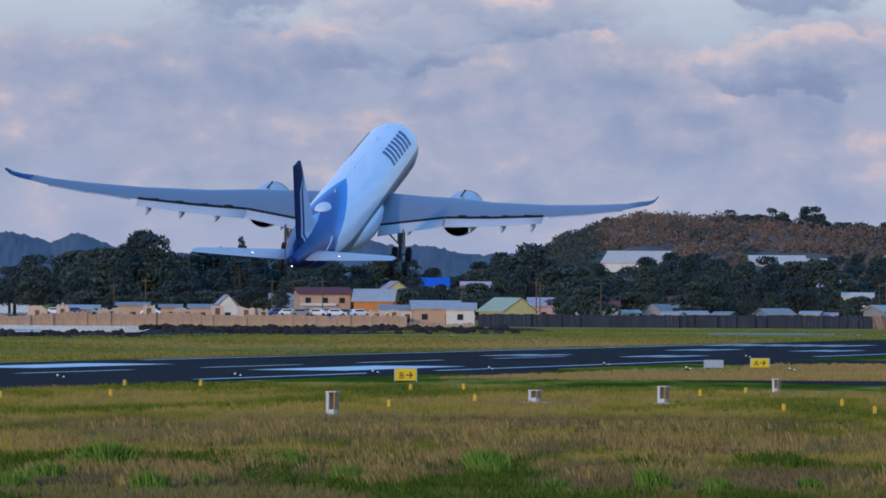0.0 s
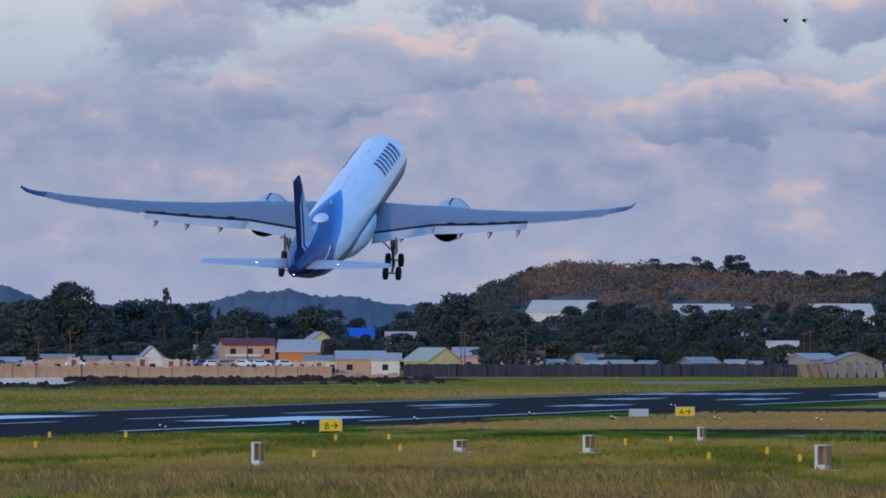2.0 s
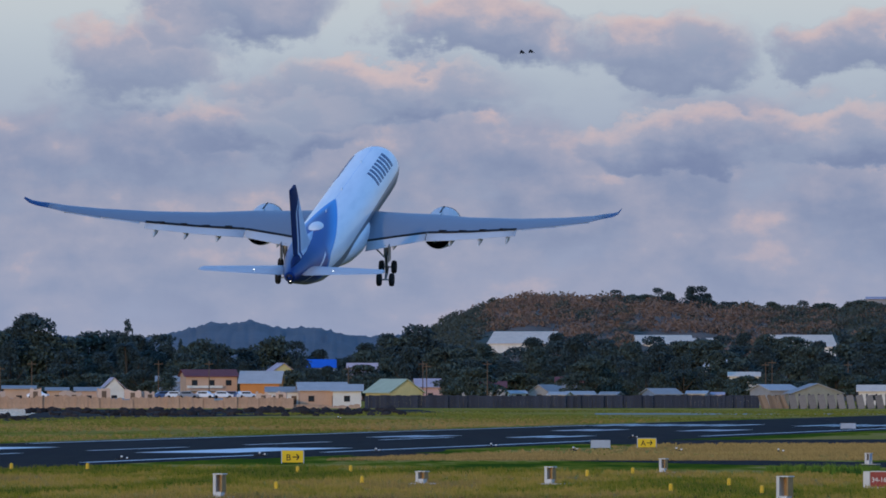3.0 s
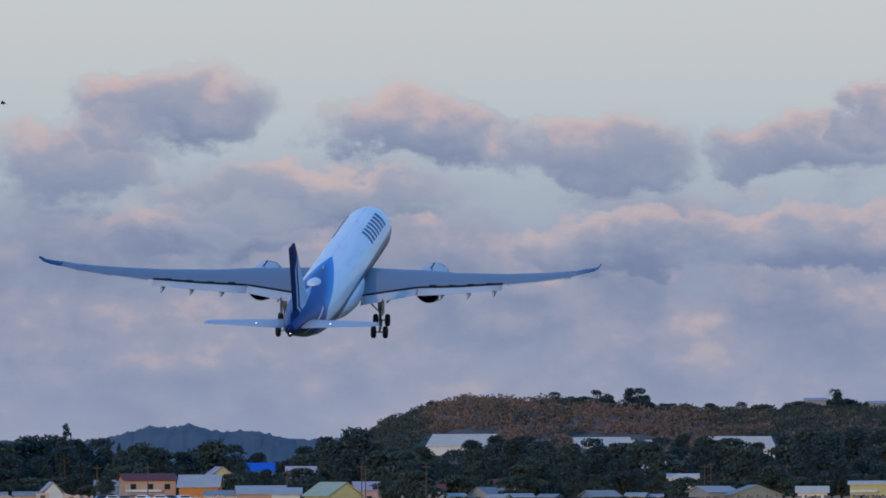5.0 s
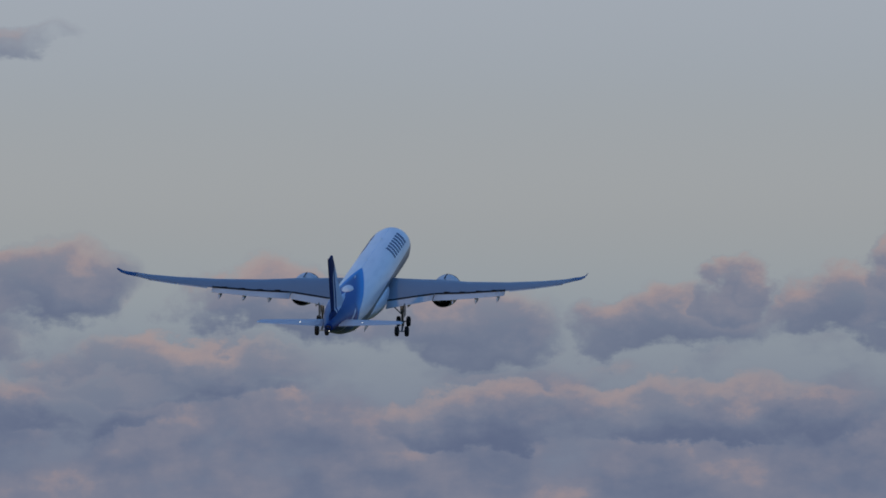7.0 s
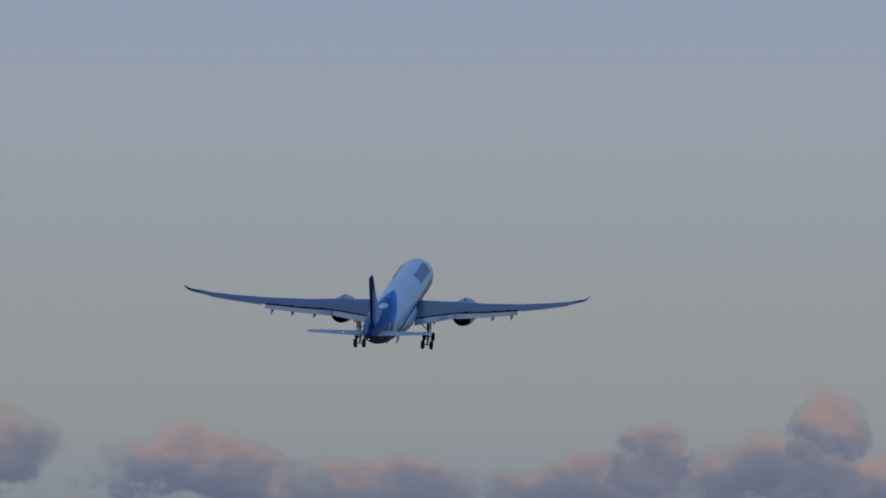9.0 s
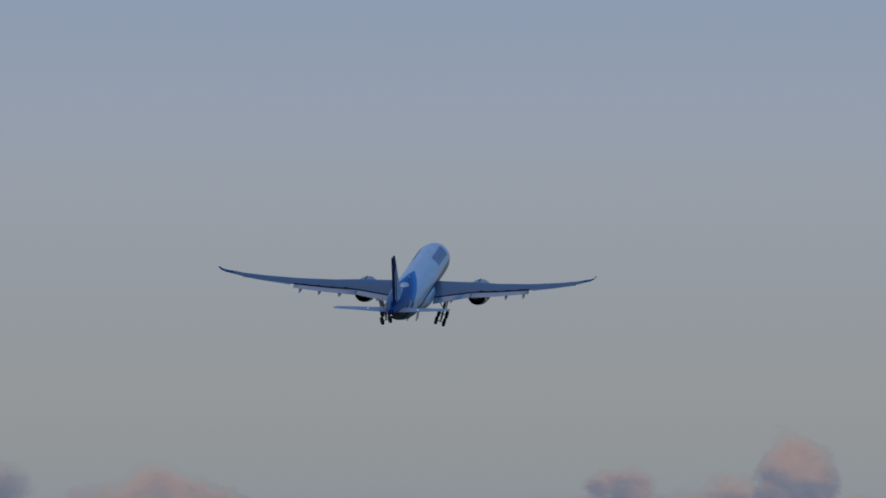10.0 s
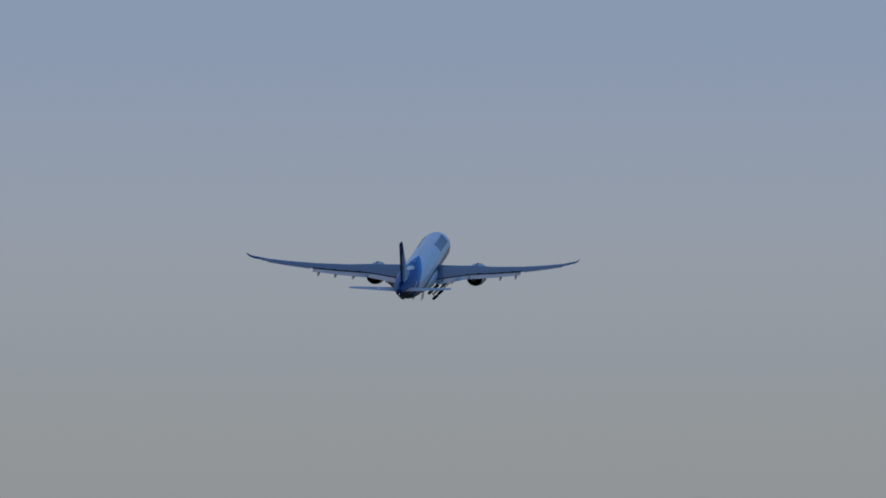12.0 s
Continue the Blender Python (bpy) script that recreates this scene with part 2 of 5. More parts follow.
SCRUB = custom("brown_and_green_hill_scrub", scrub_colour, rough=0.9, spec=0.05)
# far woods: the pale blue of distance haze is mixed into the colour
FAR_GREEN = material("far_woods_with_haze_tint", (0.125, 0.135, 0.15), 1.0, vary=0.25, scale=0.01, fine=0.06)
WATER = material("grey_sea_water", (0.06, 0.08, 0.10), 0.12, vary=0.1, scale=0.1, fine=0.5, bump=0.6, spec=0.5)
FOAM = material("white_surf", (0.8, 0.8, 0.8), 0.9, vary=0.1)
ROCK = material("dark_shore_rock", (0.040, 0.035, 0.034), 0.9, vary=0.4, scale=0.3, fine=2, per="object", spread=0.3, spec=0.02)
EARTHWALL = material("sunlit_tan_sea_wall", (0.43, 0.27, 0.175), 0.9, vary=0.4, scale=0.35, fine=2.5, spec=0.0)
FENCE_DARK = material("dark_blue_grey_fence_sheet", (0.030, 0.036, 0.055), 0.7, vary=0.2, scale=0.3, per="object", spread=0.2)
FENCE_PALE = material("pale_weathered_fence_board", (0.21, 0.19, 0.18), 0.85, vary=0.3, per="object", spread=0.25, spec=0.05)
FENCE_BROWN = material("brown_weathered_fence_slat", (0.24, 0.17, 0.12), 0.85, vary=0.25, per="object", spread=0.3)
SIGN_RED = material("red_sign_face", (0.24, 0.022, 0.022), 0.45, vary=0.06)
SIGN_WHITE = material("white_sign_letter_paint", (0.7, 0.7, 0.68), 0.5, vary=0.05)


# ---- mesh helpers ----
def part(name, bm, mat, parent=None, label="", smooth=False):
    me = bpy.data.meshes.new(name)
    bmesh.ops.recalc_face_normals(bm, faces=bm.faces)
    bm.to_mesh(me)
    bm.free()
    for m in (mat if isinstance(mat, (list, tuple)) else [mat]):
        me.materials.append(m)
    if smooth:
        me.polygons.foreach_set("use_smooth", [True] * len(me.polygons))
    ob = new(name, me)
    if parent is not None:
        ob.parent = parent
    return tagged(ob, label)


def loft(rings, caps=True, bm=None):
    """Skin over closed rings of equally many points."""
    bm = bm or bmesh.new()
    rows = [[bm.verts.new(p) for p in ring] for ring in rings]
    n = len(rows[0])
    for a, b in zip(rows, rows[1:]):
        for i in range(n):
            bm.faces.new((a[i], a[(i + 1) % n], b[(i + 1) % n], b[i]))
    if caps:
        bm.faces.new(rows[0])
        bm.faces.new(rows[-1])
    return bm


def box(x0, x1, y0, y1, z0, z1, bevel=0.0, bm=None):
    own = bm is None
    bm = bm or bmesh.new()
    m = Matrix.LocRotScale(((x0 + x1) / 2, (y0 + y1) / 2, (z0 + z1) / 2), None, (x1 - x0, y1 - y0, z1 - z0))
    made = bmesh.ops.create_cube(bm, size=1.0, matrix=m)["verts"]
    if bevel:
        edges = {e for v in made for e in v.link_edges}
        bmesh.ops.bevel(bm, geom=list(edges), offset=bevel, segments=2, affect="EDGES")
    return bm


def circle(centre, axis, radius, n=16, squash=1.0):
    q = Vector(axis).to_track_quat("Z", "Y")
    return [Vector(centre) + q @ Vector((radius * math.cos(2 * math.pi * i / n), squash * radius * math.sin(2 * math.pi * i / n), 0)) for i in range(n)]


def tube(points, radii, n=10, bm=None):
    rings = []
    for i, (p, r) in enumerate(zip(points, radii)):
        a, b = Vector(points[max(0, i - 1)]), Vector(points[min(len(points) - 1, i + 1)])
        rings.append(circle(p, b - a, r, n))
    return loft(rings, True, bm)


def turned(profile, axis_point, axis, n=32, caps=True, bm=None):
    """A body of revolution: profile rows of (distance along the axis, radius)."""
    a, p = Vector(axis).normalized(), Vector(axis_point)
    return loft([circle(p + a * d, a, max(r, 0.001), n) for d, r in profile], caps, bm)


def empty(name, m, label, category, group=""):
    ob = new(name)
    ob.matrix_basis = m
    return tagged(ob, label, category, group)


def polar(bearing_deg, distance, z=0.0):
    a = radians(bearing_deg)
    return Vector((distance * math.sin(a), distance * math.cos(a), z))


def sheet(name, points, z, mat, label="", kind="structure", category=""):
    bm = bmesh.new()
    f = bm.faces.new([bm.verts.new((x, y, z)) for x, y in points])
    ob = part(name, bm, mat)
    if ob.data.polygons[0].normal.z < 0:
        ob.data.flip_normals()
    return tagged(ob, label, category, kind=kind)


# ---- ground, runway ----
GROUND_R = 4900.0
sheet("ground", [(GROUND_R * math.cos(a), GROUND_R * math.sin(a)) for a in np.linspace(0, 2 * math.pi, 96, endpoint=False)], 0.0, GRASS, "dry and green airfield grass", category="grass field")
RUNWAY_TURN = radians(14.0)
ALONG, ACROSS = Vector((math.sin(RUNWAY_TURN), math.cos(RUNWAY_TURN))), Vector((math.cos(RUNWAY_TURN), -math.sin(RUNWAY_TURN)))
EDGE = Vector((2.1, 578.0))


def on_runway(s, w):
    """A point s metres along the near edge of the runway and w metres to its right."""
    p = EDGE + ALONG * s + ACROSS * w
    return (p.x, p.y)


def strip(name, s0, s1, w0, w1, z, mat, label="", kind="structure", category=""):
    return sheet(name, [on_runway(s0, w0), on_runway(s1, w0), on_runway(s1, w1), on_runway(s0, w1)], z, mat, label, kind, category)


strip("runway", -560, 560, -47, 3.2, 0.012, ASPHALT, "dark asphalt runway with white markings", category="runway")
sheet("turn_pad", [on_runway(330, 1.5), on_runway(300, 40), on_runway(520, 70), on_runway(560, 1.5)], 0.010, ASPHALT, "dark asphalt turn pad", category="runway")
sheet("taxiway_1", [(1.5, 546), (9, 534), (30, 489), (75, 420), (82, 450), (31.7, 517), (9.4, 556), (3.5, 585)], 0.008, ASPHALT, "narrow dark asphalt taxiway", category="taxiway")
sheet("taxiway_fillet", [tuple(polar(b, d).xy) for b, d in ((-0.7, 525), (0.0, 548), (0.9, 579), (1.0, 650), (0.0, 606))], 0.0095, ASPHALT, "dark asphalt fillet of the taxiway", category="taxiway")
sheet("taxiway_2", [(20, 644), (46, 624), (110, 560), (122, 610), (53, 690), (29, 682)], 0.008, ASPHALT, "dark asphalt taxiway", category="taxiway")
sheet("service_road", [tuple(polar(b, d).xy) for b, d in ((2.1, 1128), (9, 1128), (9, 1162), (2.1, 1162))], 0.010, CONCRETE, "pale concrete perimeter road", category="road")
for w0, w1 in ((-15.0, -7.0), (-40.5, -32.5)):
    strip("aiming_point_bar", -12, 28, w0, w1, 0.022, PAINT_WHITE, "broad white aiming point bar on the runway", category="runway marking")
for i in range(14):
    s = -560 + 50 * i + 12
    if s < 290:
        strip("centre_line_dash", s, s + 30, -23.0, -22.2, 0.022, PAINT_WHITE, "white centre line dash on the runway", category="runway marking")
for s in (-160, 130, 215):
    for w in (-17, -14, -31, -28):
        strip("touchdown_bar", s, s + 22, w, w + 1.8, 0.022, PAINT_WHITE, "white touchdown zone bar on the runway", category="runway marking")
for w in (-42, -38.4, -34.8, -31.2, -27.6, -17.2, -13.6, -10, -6.4, -2.8):
    strip("threshold_bar", 292, 322, w - 0.9, w + 0.9, 0.022, PAINT_WHITE, "white threshold bar on the runway", category="runway marking")
for w0, s0, s1 in ((-1.6, -75, -25), (-1.6, -6, 98), (-1.6, 150, 330), (-45.2, -420, -40), (-45.2, 60, 330)):
    strip("edge_line", s0, s1, w0, w0 + 0.9, 0.022, PAINT_WHITE, "worn white edge line of the runway", category="runway marking")


# ---- the aircraft ----
def hull_colour(g, place):
    """White hull, blue tail wedge that wraps round the rear, shade of the belly painted in as grey."""
    x, y, z = g.split(place)
    turn = g.math("ABSOLUTE", g.math("ARCTAN2", x, z))           # angle from the top line
    back = g.math("SUBTRACT", -0.5, y)                              # metres behind the wedge's tip
    wide = g.math("MULTIPLY", g.math("POWER", g.math("MAXIMUM", g.math("MULTIPLY", back, 1 / 11.0), 0.0), 0.92), 0.70)
    wide = g.math("ADD", wide, g.smooth(y, -18.5, -27.0, 0.0, 2.6))
    inside = g.smooth(g.math("SUBTRACT", wide, turn), -0.015, 0.015)
    rim = g.smooth(g.math("SUBTRACT", wide, turn), 0.04, 0.50)
    blue = g.mix(rim, (0.008, 0.25, 0.64), (0.0015, 0.042, 0.235))
    blue = g.mix(g.smooth(y, -21.0, -27.0), blue, (0.003, 0.022, 0.14))
    band = g.math("SUBTRACT", turn, g.math("ADD", 0.98, g.math("MULTIPLY", g.math("ADD", y, 21.0), -0.09)))
    stripe = g.math("MULTIPLY", g.smooth(g.math("ABSOLUTE", band), 0.06, 0.045), g.smooth(y, -20.0, -21.0))
    dirt = g.noise(g.vec(x, g.math("MULTIPLY", y, 0.15), z), 1.2, 4.0)
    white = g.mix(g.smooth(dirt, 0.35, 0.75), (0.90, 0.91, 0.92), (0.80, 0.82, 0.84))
    # shaded lower half of the hull, put into the colour as dark grey
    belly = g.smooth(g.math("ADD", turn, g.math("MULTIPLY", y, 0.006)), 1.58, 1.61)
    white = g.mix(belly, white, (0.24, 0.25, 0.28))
    return g.mix(stripe, g.mix(inside, white, blue), (0.70, 0.74, 0.80))


def fin_colour(g, place):
    """Navy front edge, then slanting pale and blue stripes towards the rear."""
    x, y, z = g.split(place)
    trail = g.math("ADD", -31.0, g.math("MULTIPLY", g.math("SUBTRACT", 10.7, z), 0.33))
    f = g.math("MULTIPLY", g.math("SUBTRACT", y, trail), 0.165)
    f = g.math("SUBTRACT", f, g.math("MULTIPLY", g.math("SUBTRACT", z, 3.0), 0.012))
    f = g.math("SUBTRACT", f, g.smooth(z, 7.2, 9.6, 0.0, 0.4))
    return g.ramp(f, [(0.0, (0.012, 0.03, 0.11)), (0.22, (0.012, 0.035, 0.13)), (0.25, (0.60, 0.68, 0.78)), (0.30, (0.55, 0.65, 0.78)), (0.32, (0.02, 0.07, 0.22)), (0.40, (0.02, 0.08, 0.26)), (0.43, (0.62, 0.72, 0.84)), (0.60, (0.52, 0.66, 0.82))])


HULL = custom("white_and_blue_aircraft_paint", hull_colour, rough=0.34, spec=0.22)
FIN = custom("striped_navy_fin_paint", fin_colour, rough=0.6, spec=0.04)
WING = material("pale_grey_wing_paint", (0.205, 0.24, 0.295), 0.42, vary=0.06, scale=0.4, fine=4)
FLAP = material("light_grey_flap_paint", (0.50, 0.53, 0.57), 0.45, vary=0.06, scale=0.5, fine=5)
TIP_BLUE = material("blue_wing_tip_paint", (0.008, 0.05, 0.18), 0.4, vary=0.05)
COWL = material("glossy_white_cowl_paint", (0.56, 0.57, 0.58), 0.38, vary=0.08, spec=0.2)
FAIRING = material("white_fairing_paint", (0.76, 0.78, 0.80), 0.3, vary=0.06, coat=0.2)
SHADOW_GAP = material("black_gap_shade_and_trim", (0.012, 0.013, 0.016), 0.7, vary=0.1)
DUCT = material("dark_exhaust_metal", (0.035, 0.033, 0.032), 0.5, metal=0.6, vary=0.2)
STEEL = material("grey_landing_gear_steel", (0.20, 0.21, 0.23), 0.4, metal=0.4, vary=0.15)
LIP = material("dull_bare_metal", (0.22, 0.23, 0.25), 0.4, metal=0.7, vary=0.1)
TYRE = material("black_tyre_rubber", (0.018, 0.018, 0.02), 0.85, vary=0.2)
LETTER = material("dark_navy_lettering_paint", (0.018, 0.04, 0.13), 0.35, vary=0.05)
NAV_WHITE = glow("white_position_lamp", (1.0, 0.95, 0.85), 4.0)

aircraft = empty("airliner", Matrix(), "white twin-engined airliner with blue tail, landing gear down", "airplane")
HULL_ROWS = [(32.0, -0.65, 0.12), (31.75, -0.62, 0.7), (31.0, -0.5, 1.35), (29.9, -0.3, 2.1), (28.3, -0.08, 2.62), (25.8, 0.0, 2.86), (22, 0.0, 2.9),
             (14, 0.0, 2.9), (6, 0.0, 2.9), (-3, 0.0, 2.9), (-10, 0.0, 2.88), (-14, 0.06, 2.8), (-18, 0.24, 2.56), (-22, 0.56, 2.14), (-25, 0.86, 1.7),
             (-28, 1.12, 1.2), (-30.2, 1.3, 0.8), (-31.7, 1.42, 0.46)]
hull_rings = []
for a, b in zip(HULL_ROWS, HULL_ROWS[1:]):
    for k in range(3):
        f = k / 3
        hull_rings.append([p * (1 - f) + q * f for p, q in zip(a, b)])
hull_rings.append(list(HULL_ROWS[-1]))
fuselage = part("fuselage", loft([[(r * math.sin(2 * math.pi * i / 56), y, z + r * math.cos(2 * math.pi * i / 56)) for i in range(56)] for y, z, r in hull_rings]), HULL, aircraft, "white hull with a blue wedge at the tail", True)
part("exhaust_pipe", turned([(0, 0.36), (0.25, 0.34), (0.25, 0.28), (-0.2, 0.26)], (0, -31.6, 1.42), (0, -1, 0), 20), DUCT, fuselage, "dark auxiliary exhaust")
part("tail_lamp", turned([(0, 0.07), (0.06, 0.065), (0.1, 0.02)], (0.12, -31.72, 1.08), (0, -1, 0), 12), NAV_WHITE, fuselage, "glowing white tail lamp")
# antenna dome on the rear top
bm = bmesh.new()
bmesh.ops.create_uvsphere(bm, u_segments=24, v_segments=14, radius=1.0, matrix=Matrix.LocRotScale((0, -13.9, 2.72), None, (0.78, 1.9, 0.52)))
part("antenna_dome", bm, FAIRING, fuselage, "white oval antenna dome", True)
for y, x in ((18, 0.0), (4, 0.0), (-7, 0.0)):
    part("blade_antenna", box(x - 0.03, x + 0.03, y - 0.3, y + 0.3, 2.75, 3.15, 0.01), FAIRING, fuselage)


def hull_patch(y0, y1, a0, a1, slant, side):
    """A thin plate on the round hull between two angles from the top line."""
    bm = bmesh.new()
    n = 6
    grid = []
    for r in (2.89, 2.925):
        for i in range(n + 1):
            a = radians(a0 + (a1 - a0) * i / n)
            shift = slant * (i / n)
            for y in (y0, y1):
                grid.append(bm.verts.new((side * r * math.sin(a), y - shift, r * math.cos(a))))
    m = 2 * (n + 1)
    for i in range(n):
        q = [2 * i, 2 * i + 1, 2 * i + 3, 2 * i + 2]
        bm.faces.new([grid[m + k] for k in q])
        bm.faces.new([grid[k] for k in reversed(q)])
    for i in range(n):
        for k in (0, 1):
            bm.faces.new((grid[2 * i + k], grid[2 * i + 2 + k], grid[m + 2 * i + 2 + k], grid[m + 2 * i + k]))
    return bm


# the name on the hull, as plain slanting bars
for side in (1, -1):
    for i in range(7):
        y0 = 13.6 + 1.66 * i
        part("lettering_bar", hull_patch(y0, y0 + 0.9, 26 if side > 0 else 38, 62 if side > 0 else 72, 0.5, side), LETTER, fuselage, "dark navy lettering bar")

# belly fairing round the wing root
belly_rows = [(14.5, 1.2, 0.6, -2.4), (12.5, 2.2, 1.2, -2.2), (9, 3.05, 1.65, -1.9), (4, 3.3, 1.9, -1.75), (-2, 3.3, 1.95, -1.7), (-6, 3.1, 1.75, -1.6), (-9.5, 2.5, 1.3, -1.5), (-12.5, 1.2, 0.6, -1.6)]
part("belly_fairing", loft([[(w * math.sin(2 * math.pi * i / 32), y, z + h * math.cos(2 * math.pi * i / 32)) for i in range(32)] for y, w, h, z in belly_rows]), FAIRING, aircraft, "white belly fairing", True)

# wing: span place, leading edge, chord, height, thickness ratio
WING_ROWS = [(2.0, 11.6, 11.6, -1.65, 0.13), (4.0, 10.2, 10.1, -1.4, 0.13), (7.0, 8.35, 8.55, -0.95, 0.12), (9.8, 6.6, 7.2, -0.5, 0.115), (14, 3.95, 6.0, -0.1, 0.11),
             (20, 0.2, 4.6, 0.8, 0.10), (25, -2.9, 3.4, 1.75, 0.10), (28.4, -5.1, 2.6, 2.55, 0.09), (29.8, -6.2, 2.2, 3.05, 0.09), (30.8, -7.3, 1.75, 3.4, 0.09),
             (31.5, -8.5, 1.3, 3.85, 0.09), (31.95, -9.8, 0.7, 4.5, 0.09)]


def wing_at(x):
    for a, b in zip(WING_ROWS, WING_ROWS[1:]):
        if x <= b[0]:
            f = (x - a[0]) / (b[0] - a[0])
            return [p + (q - p) * f for p, q in zip(a, b)]
    return list(WING_ROWS[-1])


def foil(x, lead, chord, z, thick, side, twist=3.0, lean=0.0, n=9):
    """A closed wing section; chord runs backwards from lead."""
    top, low = [], []
    for i in range(n + 1):
        c = 0.5 * (1 - math.cos(math.pi * i / n))
        t = 5 * thick * (0.2969 * math.sqrt(c) - 0.126 * c - 0.3516 * c * c + 0.2843 * c ** 3 - 0.1036 * c ** 4)
        camber = 0.02 * (1 - (2 * c - 0.8) ** 2)
        for out, s in ((top, 1), (low, -1)):
            dy, dz = -c * chord, (camber + s * t) * chord
            dz += (0.4 - c) * chord * math.tan(radians(twist))
            out.append((side * (x - lean * dz), lead + dy, z + dz))
    return top + low[-2:0:-1]


def wing(side):
    rows = [foil(x, le, c, z, th, side, 3.5 - 3.5 * min(1, x / 26)) for x, le, c, z, th in WING_ROWS[:9]]
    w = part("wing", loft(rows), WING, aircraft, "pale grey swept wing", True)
    tips = [foil(x, le, c, z, th, side, 0, min(0.9, (x - 29.8) * 0.6)) for x, le, c, z, th in WING_ROWS[8:]]
    part("wing_tip", loft(tips), TIP_BLUE, w, "upturned blue wing tip", True)
    for x0, x1, chord, drop in ((3.3, 9.75, 2.1, 19), (9.85, 20.0, 1.75, 19)):
        sections = []
        for k in range(5):
            x = x0 + (x1 - x0) * k / 4
            _, le, c, z, th = wing_at(x)
            te = le - c
            zz = z - 0.6 * c * math.tan(radians(3.5 - 3.5 * min(1, x / 26))) + 0.04
            cc = chord * (1 - 0.22 * k / 4)
            sections.append(foil(x, te + 0.45, cc, zz - 0.40 * cc * math.tan(radians(drop)) - 0.05, 0.13, side, drop))
        part("flap", loft(sections), FLAP, w, "lowered light grey flap", True)
        # black strip stands in for the shade inside the slot before the flap
        gap = [[(side * p[0], p[1], p[2]) for p in ((x, wing_at(x)[1] - wing_at(x)[2] + a, wing_at(x)[3] - 0.6 * wing_at(x)[2] * math.tan(radians(3.5 - 3.5 * min(1, x / 26))) + b)
                for a, b in ((0.34, 0.13), (-0.05, 0.06), (-0.05, -0.02), (0.34, 0.02)))] for x in (x0, (x0 + x1) / 2, x1)]
        part("flap_gap", loft(gap), SHADOW_GAP, w, "black strip for the shade in the flap gap")
    for x0, x1 in ((20.6, 24.4), (24.5, 28.2)):
        sections = []
        for k in range(3):
            x = x0 + (x1 - x0) * k / 2
            _, le, c, z, th = wing_at(x)
            sections.append(foil(x, le - c * 0.76, c * 0.30, z - 0.30 * c * math.tan(radians(3.5 - 3.5 * min(1, x / 26))) - 0.05, 0.12, side, 7))
        part("aileron", loft(sections), FLAP, w, "light grey aileron", True)
    for x, size in ((6.3, 1.0), (12.6, 1.0), (15.9, 0.9), (19.0, 0.8)):
        _, le, c, z, th = wing_at(x)
        te = le - c
        canoe = [(te + 2.6, 0.05, 0.05, z - 0.45), (te + 1.6, 0.24, 0.34, z - 0.62), (te + 0.3, 0.28, 0.5, z - 0.9), (te - 0.7, 0.2, 0.38, z - 1.0), (te - 1.5, 0.03, 0.06, z - 1.25)]
        part("flap_track_fairing", loft([[(side * x + size * a * math.cos(2 * math.pi * i / 12), y, zz + size * h * math.sin(2 * math.pi * i / 12)) for i in range(12)] for y, a, h, zz in canoe]), FLAP, w, "grey flap track fairing", True)
    for x in (11.6, 13.9, 16.2, 18.5):
        _, le, c, z, th = wing_at(x)
        part("spoiler_hinge", box(side * x - 0.4, side * x + 0.4, le - c + 0.2, le - c + 0.5, z - 0.2, z + 0.10, 0.02), SHADOW_GAP, w)
    return w


def engine(side):
    x0, z0 = side * 9.75, -2.82
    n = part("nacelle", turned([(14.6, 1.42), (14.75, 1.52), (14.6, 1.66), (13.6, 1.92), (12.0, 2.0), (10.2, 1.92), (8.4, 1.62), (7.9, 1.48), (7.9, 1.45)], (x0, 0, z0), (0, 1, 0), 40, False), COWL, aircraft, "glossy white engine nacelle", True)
    part("fan_duct", turned([(7.92, 1.455), (8.6, 1.42), (9.2, 1.36), (9.3, 0.8), (7.6, 0.86), (6.3, 0.62), (6.35, 0.55), (7.2, 0.5), (6.0, 0.42), (5.2, 0.05)], (x0, 0, z0), (0, 1, 0), 32, False), DUCT, n, "dark exhaust cone and duct", True)
    part("intake_lip", turned([(14.76, 1.50), (14.66, 1.64), (14.15, 1.80), (14.1, 1.85), (14.2, 1.83), (14.72, 1.66), (14.82, 1.5)], (x0, 0, z0), (0, 1, 0), 40, False), LIP, n, "bare metal intake lip", True)
    # dark bar added for the front end of the pylon on the cowl
    part("cowl_ridge", box(x0 - 0.06, x0 + 0.06, 10.0, 13.4, z0 + 1.75, z0 + 2.06, 0.02), SHADOW_GAP, n, "dark ridge where the pylon starts on the cowl")
    part("intake_fan", turned([(14.5, 1.43), (13.0, 1.44), (11.3, 1.42), (11.5, 0.5), (12.1, 0.05)], (x0, 0, z0), (0, 1, 0), 32), DUCT, n, "dark intake fan", True)
    pylon = [[(x0 + s * w, y, z) for s, z in ((-1, lo), (1, lo), (1, hi), (-1, hi))] for y, w, lo, hi in ((13.3, 0.04, -1.25, -1.12), (11, 0.2, -1.5, -0.9), (7.6, 0.26, -1.9, -0.5), (4.5, 0.24, -1.6, -0.6), (1.5, 0.05, -1.1, -0.8))]
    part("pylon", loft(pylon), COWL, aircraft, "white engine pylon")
    return n


